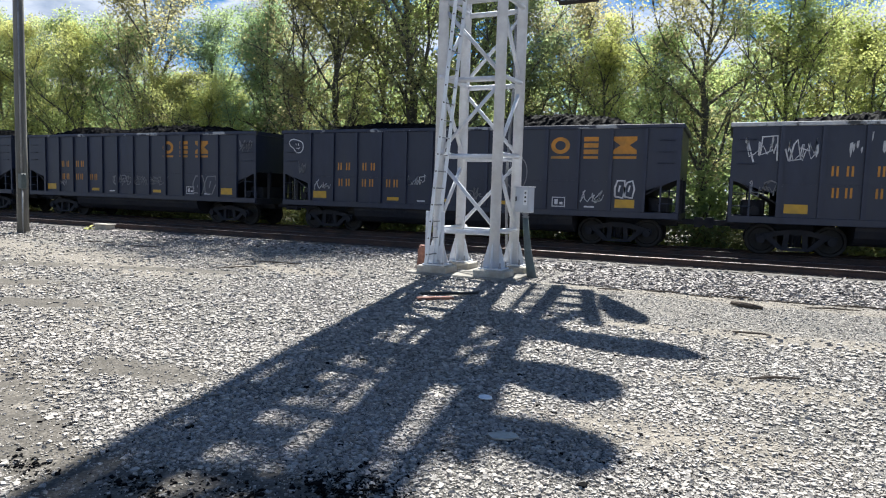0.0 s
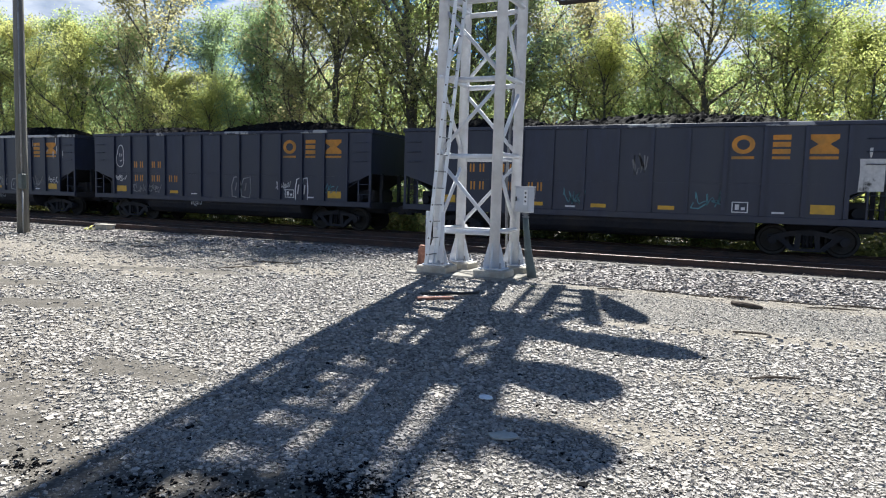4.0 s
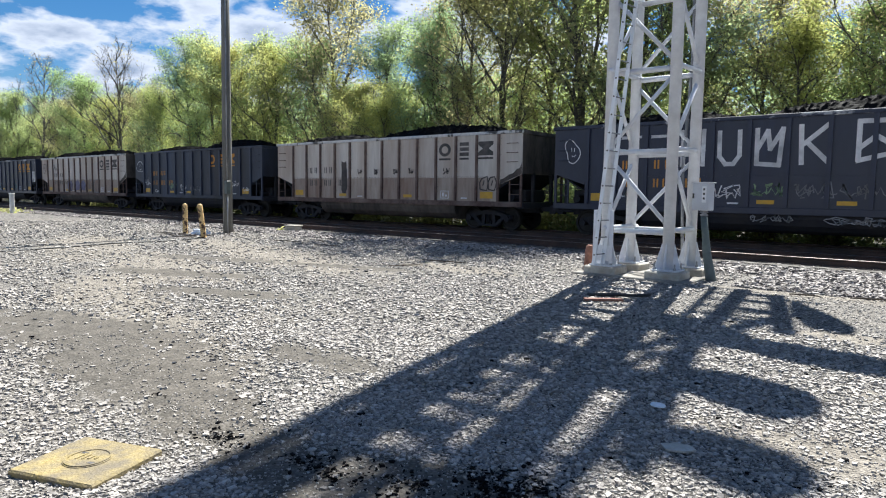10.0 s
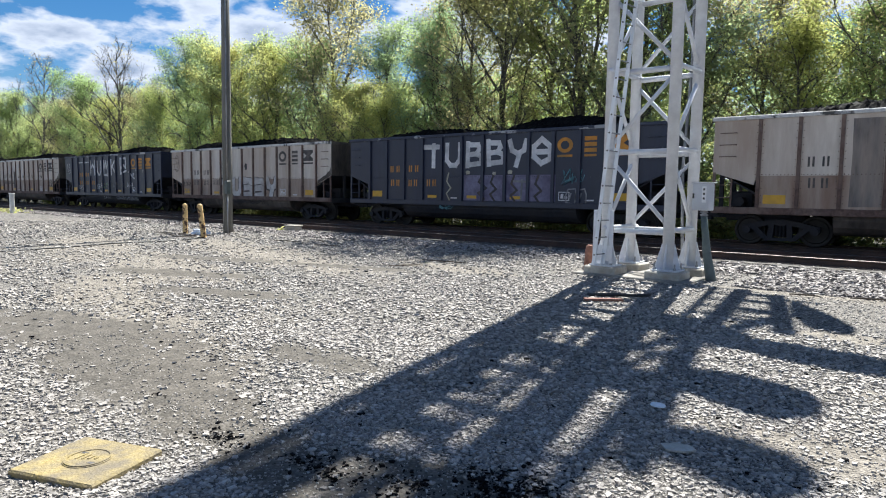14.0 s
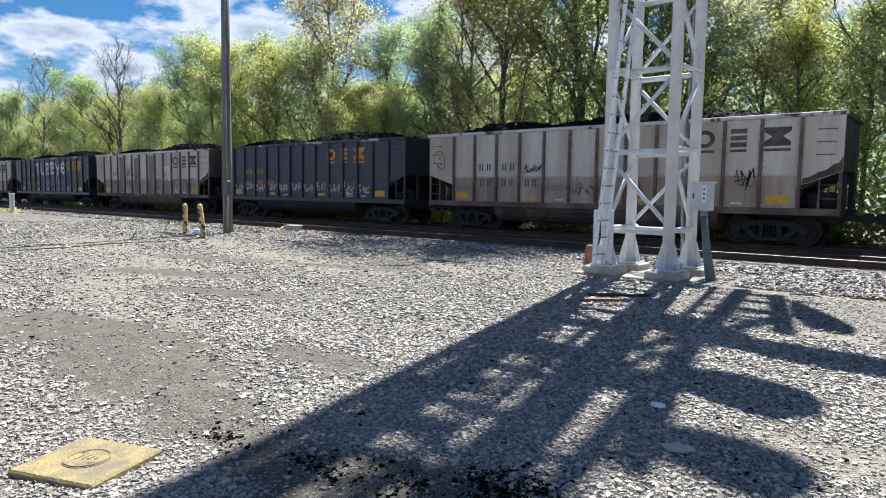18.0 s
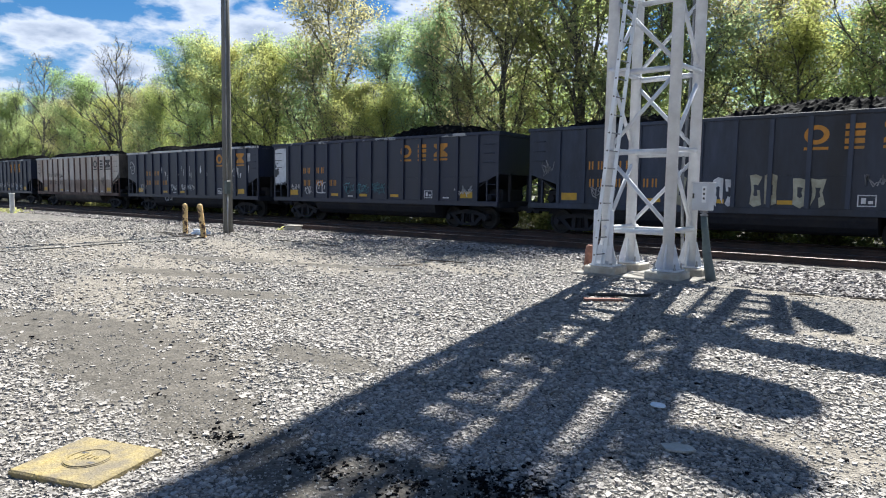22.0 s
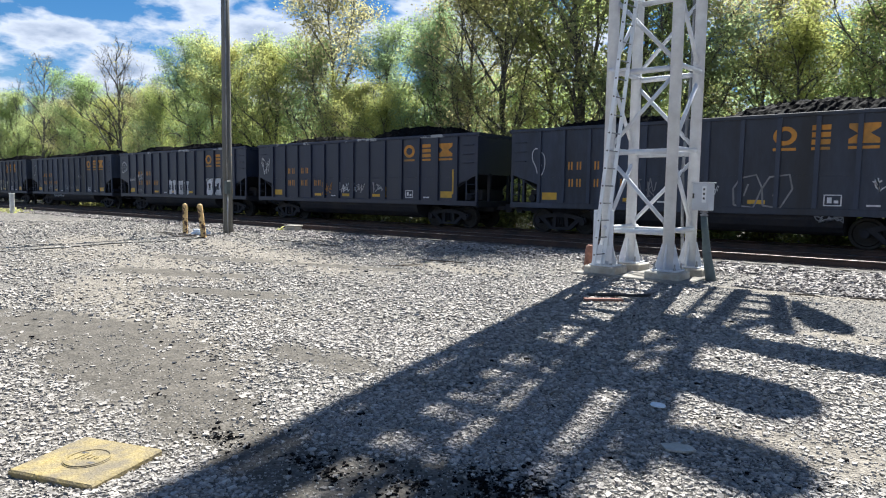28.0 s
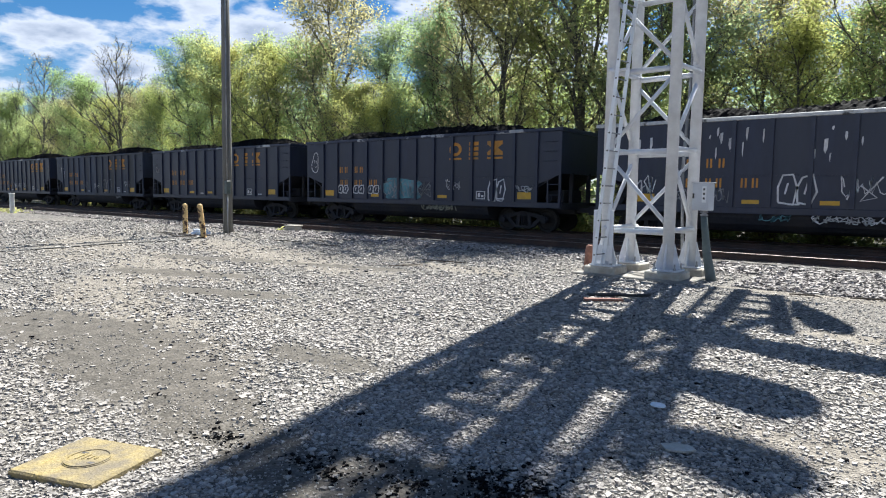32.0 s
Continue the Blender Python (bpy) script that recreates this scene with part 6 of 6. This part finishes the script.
def tree_model(seed, height, leaves, leaf_material, spread_by=0.32, low=0.18, label="", bare=False, size=(0.095, 0.18)):
    rg, ng = rnd(seed), np.random.RandomState(seed)
    t = thing("tree", 0, 0, 0, label, "tree", "trees behind the tracks")
    wood, tips = Shape(), []
    pts, x, y = [], 0.0, 0.0
    n = 9
    for i in range(n + 1):
        pts.append((x, y, height * 0.93 * i / n))
        x += rg.uniform(-0.22, 0.22)
        y += rg.uniform(-0.22, 0.22)
    r0 = 0.012 * height + 0.03
    wood.tube(pts, [r0 * (1 - 0.93 * (i / n) ** 0.9) for i in range(n + 1)], 8)
    limbs = 20 if not bare else 16
    for k in range(limbs):
        u = low + (0.97 - low) * (k + rg.random()) / limbs
        i = min(n - 1, int(u * n))
        base = Vector(pts[i]).lerp(Vector(pts[i + 1]), u * n - i)
        a = k * 2.4 + rg.uniform(-0.6, 0.6)
        reach = height * spread_by * (0.45 + 0.9 * math.sin(math.pi * min(1, 0.15 + u * 0.9))) * rg.uniform(0.6, 1.05)
        rise = rg.uniform(0.55, 1.5)
        path, p, d = [base], base.copy(), Vector((math.cos(a), math.sin(a), rise)).normalized()
        for s in range(5):
            d = (d + Vector((rg.uniform(-0.3, 0.3), rg.uniform(-0.3, 0.3), rg.uniform(-0.15, 0.25)))).normalized()
            p = p + d * reach / 5
            path.append(p.copy())
        rb = r0 * (0.55 - 0.36 * u)
        wood.tube(path, [rb * (1 - 0.17 * s) for s in range(6)], 4, False)
        for s in range(1, 6):
            for _ in range(3 if not bare else 4):
                b = path[s]
                e = (d + Vector((rg.uniform(-1, 1), rg.uniform(-1, 1), rg.uniform(-0.5, 0.9)))).normalized()
                ln = reach * rg.uniform(0.18, 0.42)
                m = b + e * ln * 0.5 + Vector((0, 0, rg.uniform(-0.1, 0.15)))
                c = b + e * ln
                wood.tube([b, m, c], [rb * 0.32, rb * 0.2, 0.006], 3, False)
                tips.append((b, m, c))
                if bare:
                    for _ in range(3):
                        g = (e + Vector((rg.uniform(-0.8, 0.8), rg.uniform(-0.8, 0.8), rg.uniform(-0.3, 0.8)))).normalized()
                        wood.tube([m, m + g * ln * 0.6], [rb * 0.14, 0.004], 3, False)
    part("trunk", wood, BARK, t, smooth=True, recalc=False)
    if not bare or leaves:
        per = max(1, leaves // len(tips))
        spots = []
        for b, m, c in tips:
            k = int(per * rg.choice((0.0, 0.3, 0.7, 1.0, 1.5, 2.4)))
            w = ng.rand(k, 1)
            q = np.array(m)[None] * (1 - w) + np.array(c)[None] * w
            spots.append(q + ng.normal(scale=0.26 + 0.012 * height, size=(k, 3)) * np.array((1, 1, 0.6)))
        spots = np.concatenate(spots)
        v, f = leaf_cards(spots, ng, *size)
        me = bpy.data.meshes.new("crown")
        me.from_pydata(v.tolist(), [], f.tolist())
        me.materials.append(leaf_material)
        same("crown", me, t)
    return t


def shrub_model(seed, leaf_material, leaves=2600):
    rg, ng = rnd(seed), np.random.RandomState(seed)
    t = thing("shrub", 0, 0, 0, "leafy green trackside shrub", "shrub", "shrubs behind the tracks")
    wood, spots = Shape(), []
    for k in range(13):
        a, h = rg.uniform(0, 6.28), rg.uniform(1.0, 2.6)
        b = Vector((rg.uniform(-0.3, 0.3), rg.uniform(-0.3, 0.3), -0.05))
        m = b + Vector((math.cos(a) * 0.4, math.sin(a) * 0.4, h * 0.55))
        c = b + Vector((math.cos(a) * 1.1, math.sin(a) * 1.0, h))
        wood.tube([b, m, c], [0.028, 0.018, 0.006], 4, False)
        w = ng.rand(leaves // 13, 1) ** 0.7
        spots.append(np.array(b)[None] * (1 - w) + np.array(c)[None] * w + ng.normal(scale=0.28, size=(leaves // 13, 3)))
    part("stem", wood, BARK, t, recalc=False)
    s = np.concatenate(spots)
    s[:, 2] = np.abs(s[:, 2])
    v, f = leaf_cards(s, ng, 0.10, 0.20)
    me = bpy.data.meshes.new("foliage")
    me.from_pydata(v.tolist(), [], f.tolist())
    me.materials.append(leaf_material)
    same("foliage", me, t)
    return t


def build_trees():
    models = [
        tree_model(1, 14.5, 26000, LEAF_A, 0.30, 0.09, "leafy green broadleaf tree behind the tracks"),
        tree_model(2, 15.5, 24500, LEAF_B, 0.28, 0.09, "yellow-green broadleaf tree behind the tracks"),
        tree_model(3, 13.5, 15500, LEAF_C, 0.31, 0.10, "thin olive-leaved tree with bare twigs showing"),
        tree_model(4, 15.0, 27500, LEAF_D, 0.29, 0.08, "dark green broadleaf tree behind the tracks"),
        tree_model(5, 12.5, 24000, LEAF_B, 0.33, 0.06, "bushy yellow-green tree behind the tracks"),
        tree_model(6, 14.0, 900, LEAF_C, 0.30, 0.25, "almost bare grey tree behind the tracks", bare=True),
    ]
    rg = rnd(21)
    tall = (14.5, 15.5, 13.5, 15.0, 12.5, 14.0)
    # front row, each by its place, kind and height
    front = [(10.5, 29.0, 0, 11.5), (7.3, 29.5, 1, 11.0), (4.4, 28.6, 4, 9.0), (2.0, 29.3, 1, 11.3), (-0.9, 28.5, 2, 12.5), (-3.0, 30.0, 0, 9.6), (-5.6, 28.6, 4, 9.0), (-6.6, 30.6, 2, 11.2),
             (-8.9, 28.5, 3, 14.0), (-11.6, 28.6, 0, 16.5), (-14.2, 28.4, 2, 20.5), (-16.8, 29.6, 1, 13.5), (-18.6, 28.3, 2, 13.8), (-21.6, 29.0, 2, 14.0), (-24.2, 30.0, 3, 12.0),
             (-26.0, 31.5, 0, 13.0), (-27.2, 27.6, 4, 7.5), (-29.6, 27.8, 4, 8.5), (-30.6, 31.5, 3, 12.4), (-32.8, 28.8, 2, 16.0), (-35.6, 30.2, 0, 12.6), (-38.2, 28.6, 1, 12.0), (-41.2, 29.6, 0, 13.5),
             (-44.5, 28.6, 1, 13.0), (-47.6, 29.2, 0, 13.8), (-51.0, 29.4, 3, 13.6), (-54.5, 28.8, 4, 10.2), (-58.6, 29.2, 2, 11.0), (-62.2, 28.4, 5, 15.4), (-66.5, 29.3, 1, 10.8),
             (-71.0, 28.7, 0, 13.6), (-76.0, 29.5, 2, 11.5), (-82.0, 28.6, 5, 17.0), (-84.5, 30.5, 1, 9.5), (-91.0, 29.0, 0, 13.8), (-98.0, 29.0, 3, 13.5), (-106.0, 29.0, 1, 12.5), (-114.0, 29.0, 3, 13.0)]
    spots = [(x, y, m, h / tall[m]) for x, y, m, h in front]
    order = [0, 3, 1, 0, 3, 4, 2]
    x, k = 14.0, 0
    while x > -112:
        h = rg.uniform(8.0, 10.5) if x > -55 else rg.uniform(11.0, 13.5)
        spots.append((x, rg.uniform(33.0, 37.0), order[k % 7], h / 14.5))
        k += 1
        x -= rg.uniform(4.2, 5.6) if x > -50 else rg.uniform(3.4, 4.6)
    first = set()
    for x, y, m, s in spots:
        place = pose(x, y, 0.1, 0, 0, rg.uniform(0, 360)) @ Matrix.Diagonal((s, s, s, 1))
        if m not in first:
            first.add(m)
            models[m].matrix_basis = place
            models[m].rotation_mode = "XYZ"
        else:
            c = copy_thing(models[m], pose(x, y, 0.1, 0, 0, rg.uniform(0, 360)))
            c.scale = (s, s, s)
    shrubs = [shrub_model(31, LEAF_A), shrub_model(32, LEAF_B), shrub_model(33, WEED, 2000)]
    x, k = 12.0, 0
    first = set()
    while x > -75:
        m = k % 3
        y, s = rg.uniform(25.4, 27.6), rg.uniform(0.7, 1.5)
        place = pose(x, y, 0.0, 0, 0, rg.uniform(0, 360))
        c = shrubs[m] if m not in first else copy_thing(shrubs[m], place)
        first.add(m)
        c.matrix_basis = place
        c.scale = (s, s, s)
        k += 1
        x -= rg.uniform(1.6, 2.6)
    ng = np.random.RandomState(10)
    n = 75000
    fx = ng.uniform(-190, 40, n)
    top = np.array([10.4 + 2.4 * noise.noise(Vector((v * 0.11, 0.0, 0.0))) + 2.0 * noise.noise(Vector((v * 0.4, 5.0, 0.0))) for v in fx])
    top += 4.0 * np.clip((-55.0 - fx) / 30.0, 0.0, 1.0)
    v, f = leaf_cards(np.stack([fx, ng.uniform(41, 50, n), top * ng.rand(n) ** 0.8], 1), ng, 0.4, 0.8)
    me = bpy.data.meshes.new("far_woods")
    me.from_pydata(v.tolist(), [], f.tolist())
    me.materials.append(LEAF_D)
    tagged(new("far_woods", me), "dense green woods far behind the tracks", "woods", kind="stuff")
    # weeds along the far side of the tracks, and a tuft by the marker post
    ng = np.random.RandomState(9)
    n = 26000
    sp = np.stack([ng.uniform(-70, 12, n), 24.6 + np.abs(ng.normal(scale=1.3, size=n)), ng.uniform(0.0, 0.9, n)], 1)
    sp = np.concatenate([sp, np.stack([ng.normal(-50.5, 1.4, 220), ng.normal(15.2, 0.5, 220), ng.uniform(0, 0.14, 220)], 1), np.stack([ng.normal(-22.2, 0.16, 22), ng.normal(16.8, 0.1, 22), ng.uniform(0, 0.1, 22)], 1)])
    v, f = leaf_cards(sp, ng, 0.10, 0.26)
    me = bpy.data.meshes.new("weeds")
    me.from_pydata(v.tolist(), [], f.tolist())
    me.materials.append(WEED)
    tagged(new("weeds", me), "rank dry-green weeds along the tracks", "weeds", kind="stuff")


build_tower()
build_yard()
build_trees()


# ---- movement ----
RUN = (-97.113, 10.79345, -0.00121)


def motions():
    """The train's even run, and its wheels rolling while their car is before the camera."""
    for car, k, key, words, marks in TRAIN:
        def middle(t):
            front = -16.92 + FRONTS[k] - FRONTS[8] - (0.2 if k == 20 else 0.0) - train_run(t)
            return front + LENGTHS[k] / 2
        walk(car, [(2.0 * i, pose(middle(2.0 * i), FAR_TRACK, RAIL_TOP)) for i in range(17)])
        near = [i / FPS for i in range(32 * FPS + 1) if -40.0 < middle(i / FPS) < 9.0]
        if not near:
            continue
        times = ([0.0] if near[0] > 0 else []) + near + ([32.0] if near[-1] < 32 else [])
        for truck_part in car.children:
            for w in truck_part.children:
                if w.name.startswith("wheelset"):
                    at = w.matrix_basis.translation
                    rows = []
                    for t in times:
                        c = min(max(t, near[0]), near[-1])
                        rows.append((t, pose(at.x, at.y, at.z) @ Matrix.Rotation(-(middle(near[0]) - middle(c)) / 0.457, 4, "Y")))
                    walk(w, rows)


motions()
